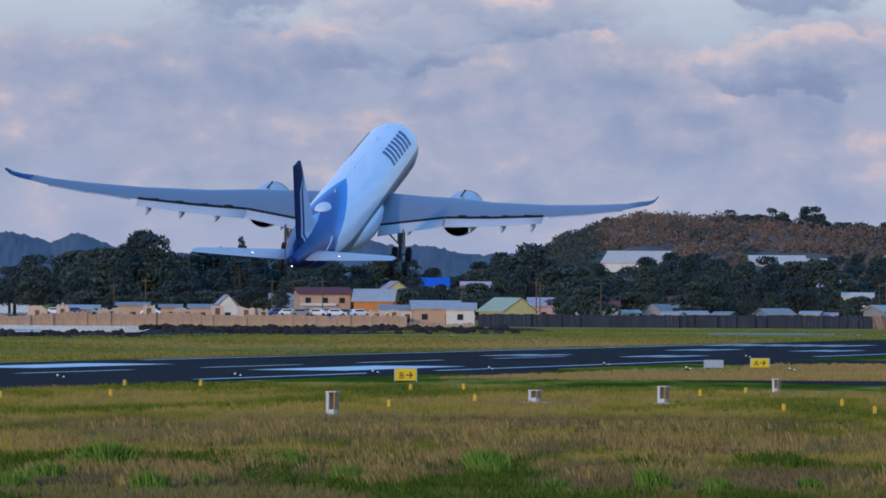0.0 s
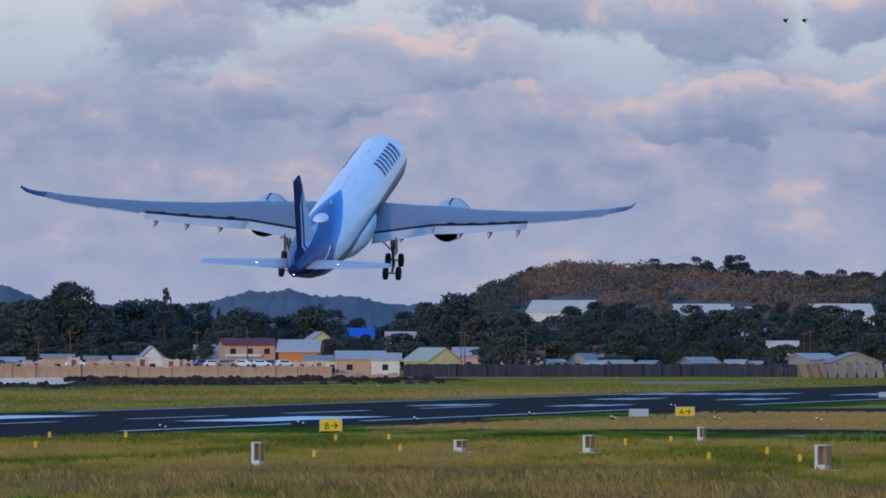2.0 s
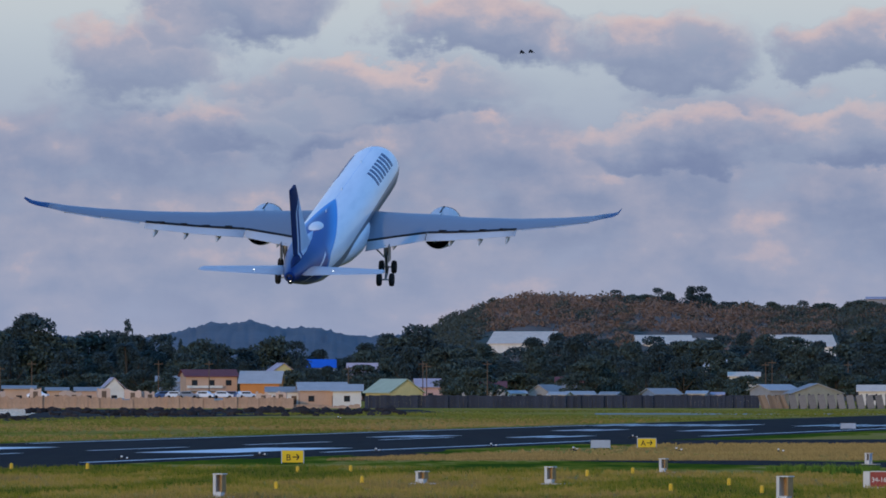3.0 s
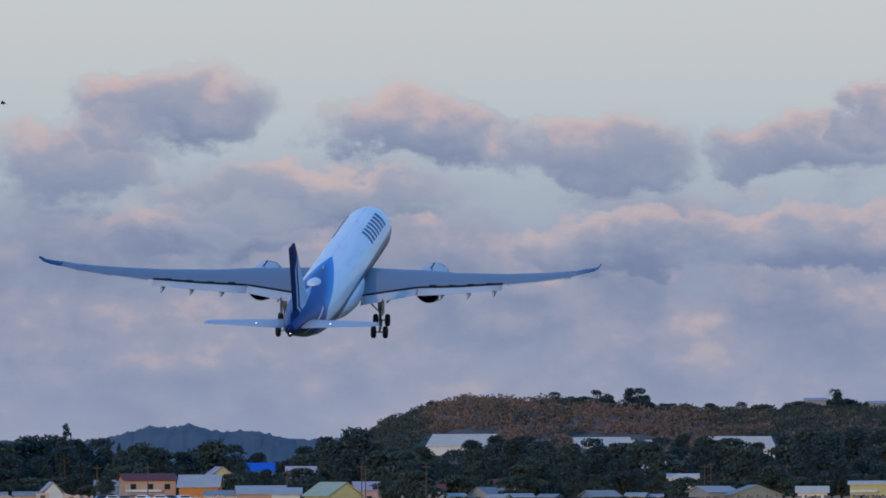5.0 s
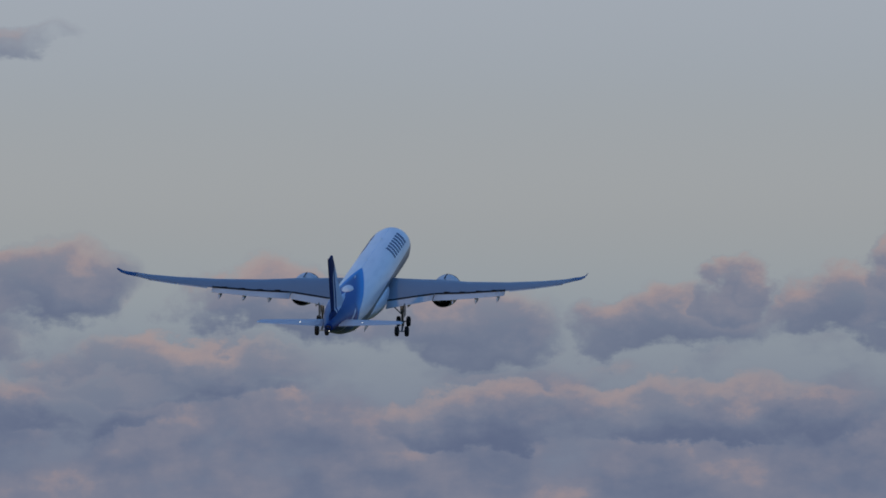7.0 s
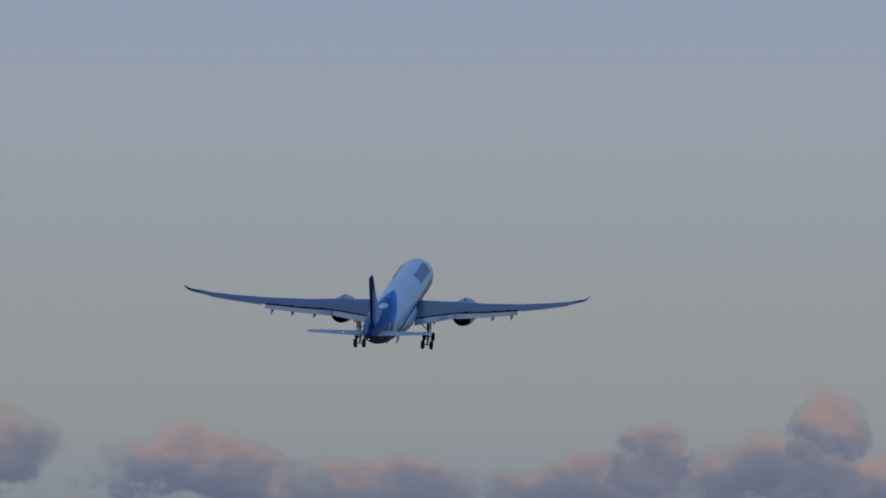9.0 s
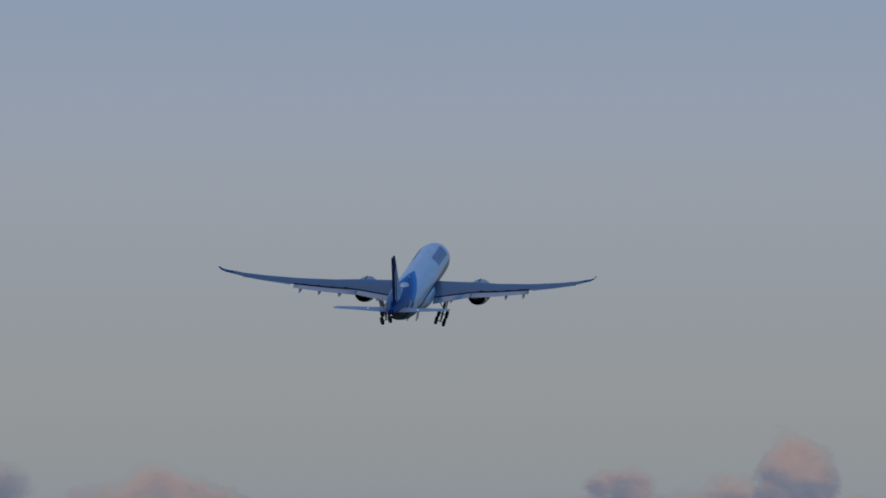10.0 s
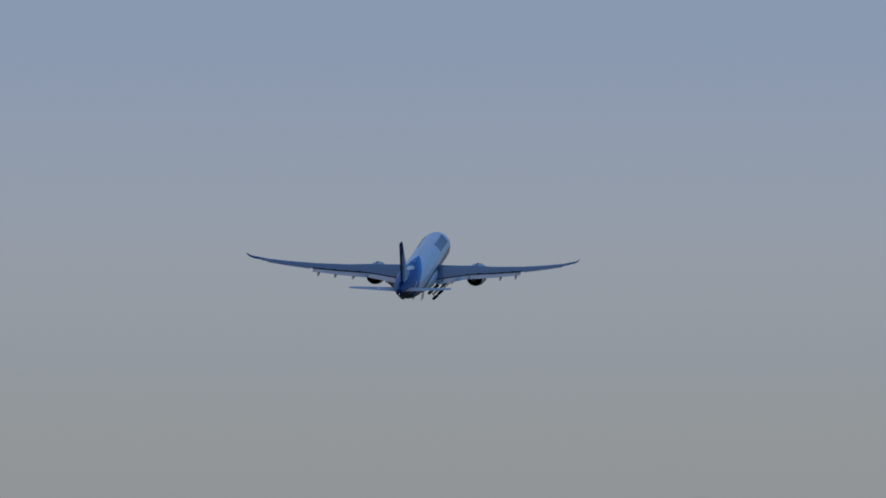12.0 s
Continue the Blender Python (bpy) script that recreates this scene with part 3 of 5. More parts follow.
for side in (1, -1):
    wing(side)
    engine(side)
    tail = part("tailplane", loft([foil(x, le, c, z, 0.10, side, -6) for x, le, c, z in ((0.6, -23.6, 5.9, 0.85), (3, -25.0, 5.0, 1.1), (7, -27.2, 3.5, 1.5), (9.3, -28.6, 2.6, 1.75), (9.65, -29.3, 1.7, 1.79))]), FLAP, aircraft, "pale grey tailplane", True)
    part("elevator", loft([foil(x, le, c, z, 0.10, side, -8) for x, le, c, z in ((1.2, -28.4, 1.5, 1.12), (9.2, -30.4, 0.95, 1.83))]), FLAP, tail, "light grey elevator", True)
    part("logo_lamp", box(side * 4.05, side * 4.25, -29.0, -28.8, 1.42, 1.56, 0.02), NAV_WHITE, tail, "small glowing lamp")


def fin_row(z, lead, trail, thick):
    chord = lead - trail
    return [(yz[2] - z, yz[1], z) for yz in foil(0, lead, chord, z, thick, 1, 0)]


fin_rows = []
for z, le, te, th in ((1.6, -17.5, -27.6, 0.06), (2.9, -19.8, -28.4, 0.085), (4.0, -21.4, -28.9, 0.09), (7.0, -24.3, -29.8, 0.09), (9.7, -26.7, -30.6, 0.09), (10.2, -27.1, -30.75, 0.08), (10.4, -28.0, -30.8, 0.04)):
    fin_rows.append([(p[2] * 1.0, p[1], z) for p in foil(0, le, le - te, 0.0, th, 1, 0)])
part("fin", loft(fin_rows), FIN, aircraft, "tall navy fin with pale slanting stripes", True)
part("fin_root", loft([[(0.62 * s * math.sin(2 * math.pi * i / 20), y, z + h * math.cos(2 * math.pi * i / 20)) for i in range(20)] for y, s, h, z in ((-15.5, 0.05, 0.05, 2.75), (-19, 0.7, 0.7, 2.45), (-24, 1.0, 1.0, 2.2), (-28.2, 0.7, 0.8, 2.0), (-30.4, 0.1, 0.2, 1.9))]), FIN, aircraft, "pale root of the fin", True)


def main_gear(side):
    """One leg with its bogie; its own space starts at the hinge."""
    leg = part("main_gear", tube([(0, 0, 0.2), (0, 0.05, -1.0), (0.02 * side, 0.1, -1.05), (0.03 * side, 0.15, -2.9)], [0.24, 0.24, 0.17, 0.16], 14), STEEL, aircraft, "grey main landing gear leg with black tyres", True)
    leg.matrix_basis = pose(side * 5.45, -1.0, -2.15)
    part("side_brace", tube([(-side * 1.5, 0.3, 0.1), (-side * 0.1, 0.1, -1.25)], [0.09, 0.08], 8), STEEL, leg)
    part("drag_brace", tube([(0.0, 1.5, 0.2), (0.0, 0.15, -1.3)], [0.08, 0.07], 8), STEEL, leg)
    part("gear_door", box(side * 0.36, side * 0.44, -0.85, 0.75, -1.55, 0.35, 0.03), STEEL, leg, "grey leg door")
    bogie = pose(0.03 * side, 0.15, -2.95, 28)
    ends = [bogie @ Vector((0, y, 0)) for y in (-1.05, 1.05)]
    part("bogie_beam", tube([ends[0], (ends[0] + ends[1]) / 2, ends[1]], [0.13, 0.17, 0.13], 10), STEEL, leg)
    for e in ends:
        part("axle", tube([e + Vector((-0.9, 0, 0)), e + Vector((0.9, 0, 0))], [0.08, 0.08], 8), STEEL, leg)
        for s in (-1, 1):
            c = e + Vector((s * 0.68, 0, 0))
            part("tyre", turned([(-0.24, 0.36), (-0.25, 0.58), (-0.18, 0.68), (0, 0.71), (0.18, 0.68), (0.25, 0.58), (0.24, 0.36)], c, (1, 0, 0), 24), TYRE, leg, "black tyre", True)
            part("rim", turned([(-0.22, 0.10), (-0.2, 0.37), (0.2, 0.37), (0.22, 0.10)], c, (1, 0, 0), 18), DUCT, leg, "dark rim", True)
    return leg


gears = [(s, main_gear(s)) for s in (1, -1)]
bay_doors = []
for s in (1, -1):
    d = part("bay_door", box(-0.04, 0.04, -1.9, 1.6, -1.9, 0.0, 0.03), FAIRING, aircraft, "hanging white wheel bay door")
    d.matrix_basis = pose(s * 1.0, -2.2, -3.35)
    bay_doors.append((s, d))


# ---- airfield things ----
def by(bearing_deg, distance, turn=0.0, z=0.0):
    p = polar(bearing_deg, distance, z)
    return pose(p.x, p.y, z, 0, 0, turn - bearing_deg)


def letter(text, size, mat, parent, x, y, z, thick=0.01):
    """Raised writing on an upright face that looks towards -y."""
    c = bpy.data.curves.new("letter", "FONT")
    c.body, c.size, c.extrude, c.align_x = text, size, thick, "CENTER"
    tmp = bpy.data.objects.new("letter", c)
    me = bpy.data.meshes.new_from_object(tmp)
    bpy.data.objects.remove(tmp)
    me.materials.append(mat)
    ob = new("letter", me)
    ob.parent, ob.matrix_basis = parent, pose(x, y, z, 90)
    return ob


def guidance_sign(bearing_deg, d, w, h, text, turn):
    s = empty("guidance_sign", by(bearing_deg, d, turn), "yellow guidance sign with black letter %s and arrow" % text if text else "plain grey back of an airfield sign", "sign")
    part("panel", box(-w / 2, w / 2, -0.1, 0.1, 0.12, h, 0.02), SIGN_YELLOW if text else SIGN_GREY, s)
    part("frame", box(-w / 2 - 0.05, w / 2 + 0.05, -0.07, 0.13, h, h + 0.05, 0.01), SIGN_GREY, s)
    for x in (-w / 2 - 0.03, w / 2 + 0.03):
        part("side_frame", box(x - 0.03, x + 0.03, -0.09, 0.12, 0.05, h, 0.01), SIGN_GREY, s)
    for x in (-w * 0.32, w * 0.32):
        part("leg", box(x - 0.04, x + 0.04, -0.05, 0.05, 0, 0.13), BLACK_METAL, s)
    if text:
        letter(text, 0.62, SIGN_BLACK, s, -w * 0.2, -0.115, 0.26)
        bm = box(0.0, 0.38, -0.12, -0.105, 0.46, 0.53)
        part("arrow_shaft", bm, SIGN_BLACK, s)
        bm = bmesh.new()
        for sgn in (1, -1):
            loft([[(x, y, 0.495 + sgn * z) for x, z in ((0.22, 0.2), (0.32, 0.2), (0.48, 0.0), (0.38, 0.0))] for y in (-0.12, -0.105)], True, bm)
        part("arrow_head", bm, SIGN_BLACK, s)
    return s


guidance_sign(-0.29, 497, 1.45, 0.93, "B", 3)
guidance_sign(2.51, 602, 1.5, 0.85, "A", 4)
guidance_sign(2.145, 597, 1.5, 0.72, "", 6)
guidance_sign(4.10, 815, 1.6, 0.68, "", 8)


def designation_sign(bearing_deg, d):
    s = empty("runway_sign", by(bearing_deg, d, -12), "red runway sign with white numbers in a white box", "sign")
    part("panel", box(-0.30, 0.68, -0.1, 0.1, 0.1, 0.9, 0.02), SIGN_RED, s, "red sign face")
    part("side_box", box(-0.68, -0.31, -0.16, 0.2, 0.0, 0.93, 0.02), BOX_WHITE, s, "white end box")
    part("frame", box(-0.31, 0.72, -0.13, 0.14, 0.9, 0.95, 0.01), BOX_WHITE, s)
    part("end_frame", box(0.68, 0.73, -0.13, 0.14, 0.0, 0.9, 0.01), BLACK_METAL, s)
    part("plinth", box(-0.30, 0.68, -0.08, 0.08, 0.0, 0.1), CONCRETE, s)
    letter("34-16", 0.36, SIGN_WHITE, s, 0.19, -0.115, 0.36)
    return s


designation_sign(4.32, 391)


def cabinet(bearing_deg, d, w, h, open_side=True):
    c = empty("equipment_cabinet", by(bearing_deg, d, -25), "weathered white metal equipment cabinet on a concrete slab", "cabinet")
    part("slab", box(-w, w * 1.9, -w, w, 0, 0.07, 0.02), CONCRETE, c, "grey concrete slab")
    part("side_panel", box(-w / 2, -w / 2 + 0.16, -w / 2, w / 2, 0.07, h, 0.01), BOX_WHITE, c)
    part("roof", box(-w / 2 - 0.03, w / 2 + 0.06, -w / 2 - 0.03, w / 2 + 0.05, h, h + 0.06, 0.02), BOX_WHITE, c)
    part("back_panel", box(-w / 2 + 0.16, w / 2, w / 2 - 0.05, w / 2, 0.07, h, 0.01), RUST if open_side else BOX_WHITE, c, "rust-stained panel" if open_side else "")
    part("door", box(w / 2 - 0.06, w / 2, -w / 2, w / 2 - 0.05, 0.3, h, 0.01), RUST if open_side else SIGN_GREY, c)
    part("plinth", box(-w / 2 + 0.16, w / 2 - 0.06, -w / 2, w / 2 - 0.05, 0.07, 0.3, 0.01), BOX_WHITE, c)
    return c


for b, d, w, h, o in ((-0.867, 361, 0.5, 1.15, True), (0.733, 406, 0.55, 0.68, True), (1.748, 405, 0.5, 0.95, True), (2.642, 453, 0.42, 0.85, True), (3.60, 349, 0.62, 1.2, True), (4.26, 495, 0.4, 0.75, False)):
    cabinet(b, d, w, h, o)

stub = None
for b, d in ((-2.51, 466), (-1.91, 467), (-2.62, 419), (-3.49, 411), (-0.25, 451), (-0.42, 385), (0.17, 455), (0.26, 406), (2.04, 433), (2.40, 444), (2.70, 378), (3.16, 398), (3.42, 372)):
    if stub is None:
        stub = empty("marker_stub", by(b, d), "short yellow plastic marker stub in the grass", "marker", "yellow taxiway markers")
        part("tube", turned([(0, 0.12), (0.40, 0.11), (0.45, 0.08), (0.47, 0.02)], (0, 0, 0), (0, 0, 1), 12), STUB_YELLOW, stub)
        part("base", turned([(0, 0.17), (0.05, 0.16), (0.06, 0.11)], (0, 0, 0), (0, 0, 1), 12), BLACK_METAL, stub)
    else:
        copy_thing(stub, by(b, d, 13 * d))

lamp = None
for b, d in ((-3.04, 505), (-1.64, 520), (-0.55, 545), (0.37, 575), (1.28, 617), (1.93, 585), (2.745, 580), (3.55, 572), (2.4, 700), (0.07, 1015)):
    if lamp is None:
        lamp = empty("runway_edge_lamp", by(b, d), "small black runway edge lamp with pale glass", "lamp", "runway edge lamps")
        part("base", turned([(0, 0.16), (0.08, 0.16), (0.1, 0.08), (0.22, 0.07)], (0, 0, 0), (0, 0, 1), 12), BLACK_METAL, lamp)
        part("glass", turned([(0.22, 0.07), (0.27, 0.09), (0.33, 0.07), (0.35, 0.02)], (0, 0, 0), (0, 0, 1), 12), LAMP_GLASS, lamp, "pale glass", True)
        part("plate", box(-0.5, 0.5, -0.12, 0.12, 0.0, 0.12, 0.02), BLACK_METAL, lamp)
        part("glass", turned([(0.12, 0.07), (0.20, 0.08), (0.23, 0.02)], (0.42, 0, 0), (0, 0, 1), 12), LAMP_GLASS, lamp, "pale glass", True)
    else:
        copy_thing(lamp, by(b, d, 29 * d % 60))


# ---- the shore, walls and fences ----
sheet("rock_shelf", [tuple(polar(b, d).xy) for b, d in ((-20, 955), (-2.4, 965), (-1.5, 1040), (0.2, 1120), (0.9, 1180), (0.7, 1290), (-2.2, 1290), (-2.4, 1090), (-20, 1085))], 0.02, ROCK, "dark flat rock shelf on the shore", category="rock")
sheet("water", [tuple(polar(b, d).xy) for b, d in ((-20, 1080), (-2.4, 1085), (-2.2, 1325), (-20, 1325))], 0.03, WATER, "grey lagoon water", category="water")
sheet("water", [tuple(polar(b, d).xy) for b, d in ((-25, 1500), (-3.25, 1500), (-3.2, 3800), (-25, 3800))], 0.03, WATER, "grey sea in the distance", category="water")
rng = random.Random(4)
for k in range(14):
    b, d = rng.uniform(-5.5, -2.95), rng.uniform(1100, 1260)
    pts = [(polar(b + 0.5 * (0.6 + 0.4 * rng.random()) * math.cos(a), d + 5 * math.sin(a) * rng.uniform(0.6, 1.2))).xy for a in np.linspace(0, 2 * math.pi, 14, endpoint=False)]
    sheet("surf", [tuple(p) for p in pts], 0.05 + 0.004 * k, FOAM, "white breaking surf", category="surf")


def stone(rng, size):
    bm = bmesh.new()
    bmesh.ops.create_icosphere(bm, subdivisions=1, radius=size)
    for v in bm.verts:
        v.co = Vector((v.co.x * 1.5, v.co.y, v.co.z * 0.8)) * rng.uniform(0.7, 1.25)
    return bm


stones = [part("shore_rock", stone(rng, 1.0), ROCK) for _ in range(5)]
bank_stones = empty("shore_rocks", Matrix(), "dark heap of shore rocks", "rocks")
for s in stones:
    s.name = "rock"
    s.parent = bank_stones
for k in range(290):
    b = -6.5 + 7.1 * k / 290 + rng.uniform(-0.03, 0.03)
    o = stones[k % 5] if k < 5 else stones[k % 5].copy()
    if k >= 5:
        scene.collection.objects.link(o)
    p = polar(b, rng.uniform(965, 1080) if b < -2.4 else rng.uniform(1060, 1260))
    size = rng.uniform(0.35, 0.7) if b < -2.4 else rng.uniform(0.45, 0.9)
    o.matrix_basis = pose(p.x, p.y, 0.25 * size, 0, 0, rng.uniform(0, 360)) @ Matrix.Scale(size, 4)


def long_wall(name, b0, b1, d, h0, h1, step, mat, label, rng, lean=0.0, thick=0.35, post=False, fill=1.0):
    """A wall or fence of single panels along an arc, as one thing."""
    w = empty(name, Matrix(), label, "wall" if not post else "fence")
    n = int((b1 - b0) / step)
    for i in range(n):
        b = b0 + (i + 0.5) * step
        width = radians(step) * d * (rng.uniform(0.97, 1.0) if post else rng.uniform(1.02, 1.25)) * fill
        h = h0 + (h1 - h0) * (0.5 + 0.6 * noise.noise((b * 2.5, d, 0.5))) + rng.uniform(-0.08, 0.08) * (1.0 if post else 3.0)
        if post:
            bm = box(-width / 2, width / 2, -thick / 2, thick / 2, 0, h, min(0.05, thick / 4))
        else:
            bm = loft([[(-width / 2 + width * k / 6, y, z) for y, z in ((-thick * rng.uniform(0.75, 0.9), 0), (thick / 2, 0), (thick / 2, top), (-thick * rng.uniform(0.4, 0.5), top))] for k in range(7) for top in (h * rng.uniform(0.84, 1.06),)])
        o = part("panel", bm, mat, w)
        o.matrix_basis = by(b, d + rng.uniform(-0.4, 0.4), 0) @ pose(0, 0, 0, 0, lean * rng.uniform(0.8, 1.1))
    return w


long_wall("low_wall", -0.28, 0.27, 1336, 0.5, 1.0, 0.04, EARTHWALL, "low tan wall before a pale building", rng, thick=0.6)
tagged(long_wall("sea_wall", -6.5, -0.28, 1335, 1.5, 2.8, 0.09, EARTHWALL, "sunlit tan earth and stone sea wall", rng, thick=1.0))
tagged(long_wall("perimeter_fence", 0.28, 3.42, 1345, 2.3, 2.42, 0.03, FENCE_DARK, "dark blue-grey corrugated perimeter fence", rng, thick=0.12, post=True))
tagged(long_wall("board_fence", 3.42, 3.64, 1322, 2.5, 2.7, 0.024, FENCE_BROWN, "leaning brown weathered slat fence", rng, lean=-22, thick=0.1, post=True))
slabs = long_wall("slab_fence", 3.64, 7.6, 1320, 2.5, 2.75, 0.076, FENCE_PALE, "leaning pale concrete slab fence with dark gaps", rng, lean=-13, thick=0.16, post=True, fill=0.74)
for k in range(52):
    o = part("post", box(-0.16, 0.16, -0.2, 0.1, 0, 2.75, 0.03), FENCE_DARK, slabs, "dark fence post") if k == 0 else o.copy()
    if k:
        scene.collection.objects.link(o)
    o.matrix_basis = by(3.64 + 0.076 * k, 1321, 0)


# ---- the hill ----
RIDGE = [(-1.0, 0), (0.3, 5), (0.45, 11), (0.75, 22), (1.0, 29), (1.28, 33.5), (1.55, 36), (1.9, 36), (2.2, 35), (2.6, 34), (3.07, 32.5), (3.5, 31), (4.0, 31), (4.4, 32.5), (5, 32.5), (6.5, 29), (8, 23), (11, 0)]


def hill_height(bearing_deg, d):
    top = float(np.interp(bearing_deg, [r[0] for r in RIDGE], [r[1] for r in RIDGE])) - 2.0
    f = min(1, max(0, (d - 1750) / 1050))
    g = min(1, max(0, (3500 - d) / 550))
    bumps = 1.6 * noise.noise((bearing_deg * 4, d * 0.006, 1.0)) + 0.9 * noise.noise((bearing_deg * 11, d * 0.03, 4.0)) + 0.7 * noise.noise((bearing_deg * 24, d * 0.07, 7.0))
    return max(-0.5, (top + bumps) * (f * f * (3 - 2 * f)) ** 1.6 * g)


bm = bmesh.new()
bs, ds = np.linspace(-1.2, 11.2, 420), np.linspace(1700, 3550, 110)
grid = [[bm.verts.new(polar(b, d, hill_height(b, d))) for d in ds] for b in bs]
for i in range(len(bs) - 1):
    for j in range(len(ds) - 1):
        bm.faces.new((grid[i][j], grid[i + 1][j], grid[i + 1][j + 1], grid[i][j + 1]))
tagged(part("hill", bm, SCRUB, smooth=True), "low brown scrub-covered hill", "hill", kind="structure")

FAR_TOPS = [(-9, 10), (-5, 26), (-4.2, 38), (-3.4, 40), (-3.1, 34), (-2.9, 40), (-2.5, 28), (-1.4, 27), (-0.95, 35), (-0.6, 37), (-0.35, 32), (-0.1, 33), (0.2, 27), (0.6, 29), (1.2, 20), (2, 0)]
bm = bmesh.new()
rows = []
for b in np.linspace(-9, 2, 560):
    top = float(np.interp(b, [f[0] for f in FAR_TOPS], [f[1] for f in FAR_TOPS])) + 2.5
    row = []
    for k in range(15):
        f = k / 14
        crowns = 1.6 * noise.noise((b * 7, f * 4, 3)) + 1.5 * noise.noise((b * 26, f * 11, 5)) + 1.3 * noise.noise((b * 52, f * 23, 9))
        swell = math.sin(math.pi * min(1.0, f * 0.62)) ** 0.8 if f < 0.81 else math.sin(math.pi * (0.5 + (f - 0.81) * 2.63)) ** 1.0
        row.append(bm.verts.new(polar(b, 3950 + 650 * f, max(0.0, (top + crowns) * max(0.0, swell)))))
    rows.append(row)
for a, b in zip(rows, rows[1:]):
    for k in range(14):
        bm.faces.new((a[k], b[k], b[k + 1], a[k + 1]))
tagged(part("far_hills", bm, FAR_GREEN, smooth=True), "wooded hills far away, distance haze put into their colour", "hills", kind="structure")


def leaf_mesh(name, clumps, count, size, rng, mat):
    """Leaf sprays scattered over ellipsoids: (x, y, z, rx, rz)."""
    verts, faces = [], []
    weights = [c[3] * c[3] for c in clumps]
    for _ in range(count):
        cx, cy, cz, rx, rz = rng.choices(clumps, weights)[0]
        d = Vector((rng.gauss(0, 1), rng.gauss(0, 1), rng.gauss(0, 1) + 0.25)).normalized() * rng.uniform(0.55, 1.08)
        c = Vector((cx + d.x * rx, cy + d.y * rx, cz + d.z * rz))
        q = Euler((rng.uniform(-1.2, 1.2), rng.uniform(-1.2, 1.2), rng.uniform(0, 6.28))).to_matrix()
        s = size * rng.uniform(0.6, 1.4)
        i = len(verts)
        verts += [tuple(c + q @ Vector(p)) for p in ((-s, -0.25 * s, 0), (0.1 * s, -0.5 * s, 0.15 * s), (s, 0.1 * s, -0.1 * s), (0.0, 0.55 * s, 0.1 * s))]
        faces.append((i, i + 1, i + 2, i + 3))
    me = bpy.data.meshes.new(name)
    me.from_pydata(verts, [], faces)
    me.materials.append(mat)
    return me


def tree_kind(h, spread, style, rng, mat, label, leaves=3000):
    """A tree at the origin: tapered trunk with limbs, and a crown of leaf sprays."""
    t = empty("tree", Matrix(), label, "tree")
    fork = h * (0.22 if style == "broad" else 0.15)
    bm = tube([(0, 0, -1.0), (0.1, 0, fork * 0.6), (0.25, 0.1, fork), (0.2, 0.1, h * 0.85)], [0.035 * h, 0.028 * h, 0.022 * h, 0.004 * h], 8)
    for k in range(5):
        a = k * 2.4
        z0 = fork * rng.uniform(0.7, 1.2)
        tube([(0.15, 0.05, z0), (0.5 * spread * math.cos(a), 0.5 * spread * math.sin(a), z0 + 0.22 * h), (0.8 * spread * math.cos(a), 0.8 * spread * math.sin(a), z0 + 0.38 * h)], [0.014 * h, 0.009 * h, 0.003 * h], 6, bm)
    part("trunk", bm, BARK, t)
    clumps = []
    n = 22
    for k in range(n):
        f = rng.random()
        a = rng.uniform(0, 6.28)
        if style == "broad":
            z = fork + (h - fork) * (0.08 + 0.84 * f)
            r = spread * math.sqrt(max(0.05, 1 - (2 * f - 0.7) ** 2)) * rng.uniform(0.3, 0.85)
            clumps.append((r * math.cos(a), r * math.sin(a), z, spread * rng.uniform(0.26, 0.42), h * rng.uniform(0.07, 0.13)))
        else:
            z = fork + (h - fork) * f * 0.93
            r = spread * (1 - f) * rng.uniform(0.2, 0.9)
            clumps.append((r * math.cos(a), r * math.sin(a), z, spread * rng.uniform(0.22, 0.36) * (1.1 - 0.7 * f), h * 0.09))
    crown = new("crown", leaf_mesh("crown", clumps, leaves, 0.036 * spread + 0.16, rng, mat))
    crown.parent = t
    return t


def palm_kind(h, rng):
    t = empty("palm_tree", Matrix(), "tall dark coconut palm", "tree")
    part("trunk", tube([(0, 0, -1), (0.2, 0, h * 0.4), (0.6, 0, h * 0.75), (0.8, 0, h)], [0.25, 0.19, 0.16, 0.14], 8), BARK, t)
    verts, faces = [], []
    for k in range(16):
        a, up = k * 2.4, rng.uniform(0.1, 0.9)
        for j in range(16):
            f = (j + 1) / 16
            c = Vector((0.8 + 3.6 * f * math.cos(a), 3.6 * f * math.sin(a), h + 3.0 * f * up - 3.6 * f * f))
            for s in (-1, 1):
                side = Vector((-math.sin(a) * s, math.cos(a) * s, -0.6))
                i = len(verts)
                verts += [tuple(c), tuple(c + Vector((0.25 * math.cos(a), 0.25 * math.sin(a), 0))), tuple(c + side * 0.9 * (1.1 - f))]
                faces.append((i, i + 1, i + 2))
    me = bpy.data.meshes.new("fronds")
    me.from_pydata(verts, [], faces)
    me.materials.append(LEAF)
    new("fronds", me).parent = t
    return t


rng = random.Random(11)
KINDS = [tree_kind(14, 6.2, "broad", rng, LEAF, "broad dark green tree"), tree_kind(12, 6.8, "broad", rng, LEAF_LIGHT, "spreading olive green tree"),
         tree_kind(15, 5.2, "broad", rng, LEAF, "dense dark green tree"), tree_kind(17, 4.6, "tall", rng, LEAF, "tall dark feathery tree"),
         tree_kind(11, 5.0, "broad", rng, LEAF_LIGHT, "rounded olive green tree"), tree_kind(6, 4.4, "broad", rng, LEAF_LIGHT, "low green bushy tree", 1800)]
HEIGHTS = [14, 12, 15, 17, 11, 6]
PALM = palm_kind(12, rng)
used = set()


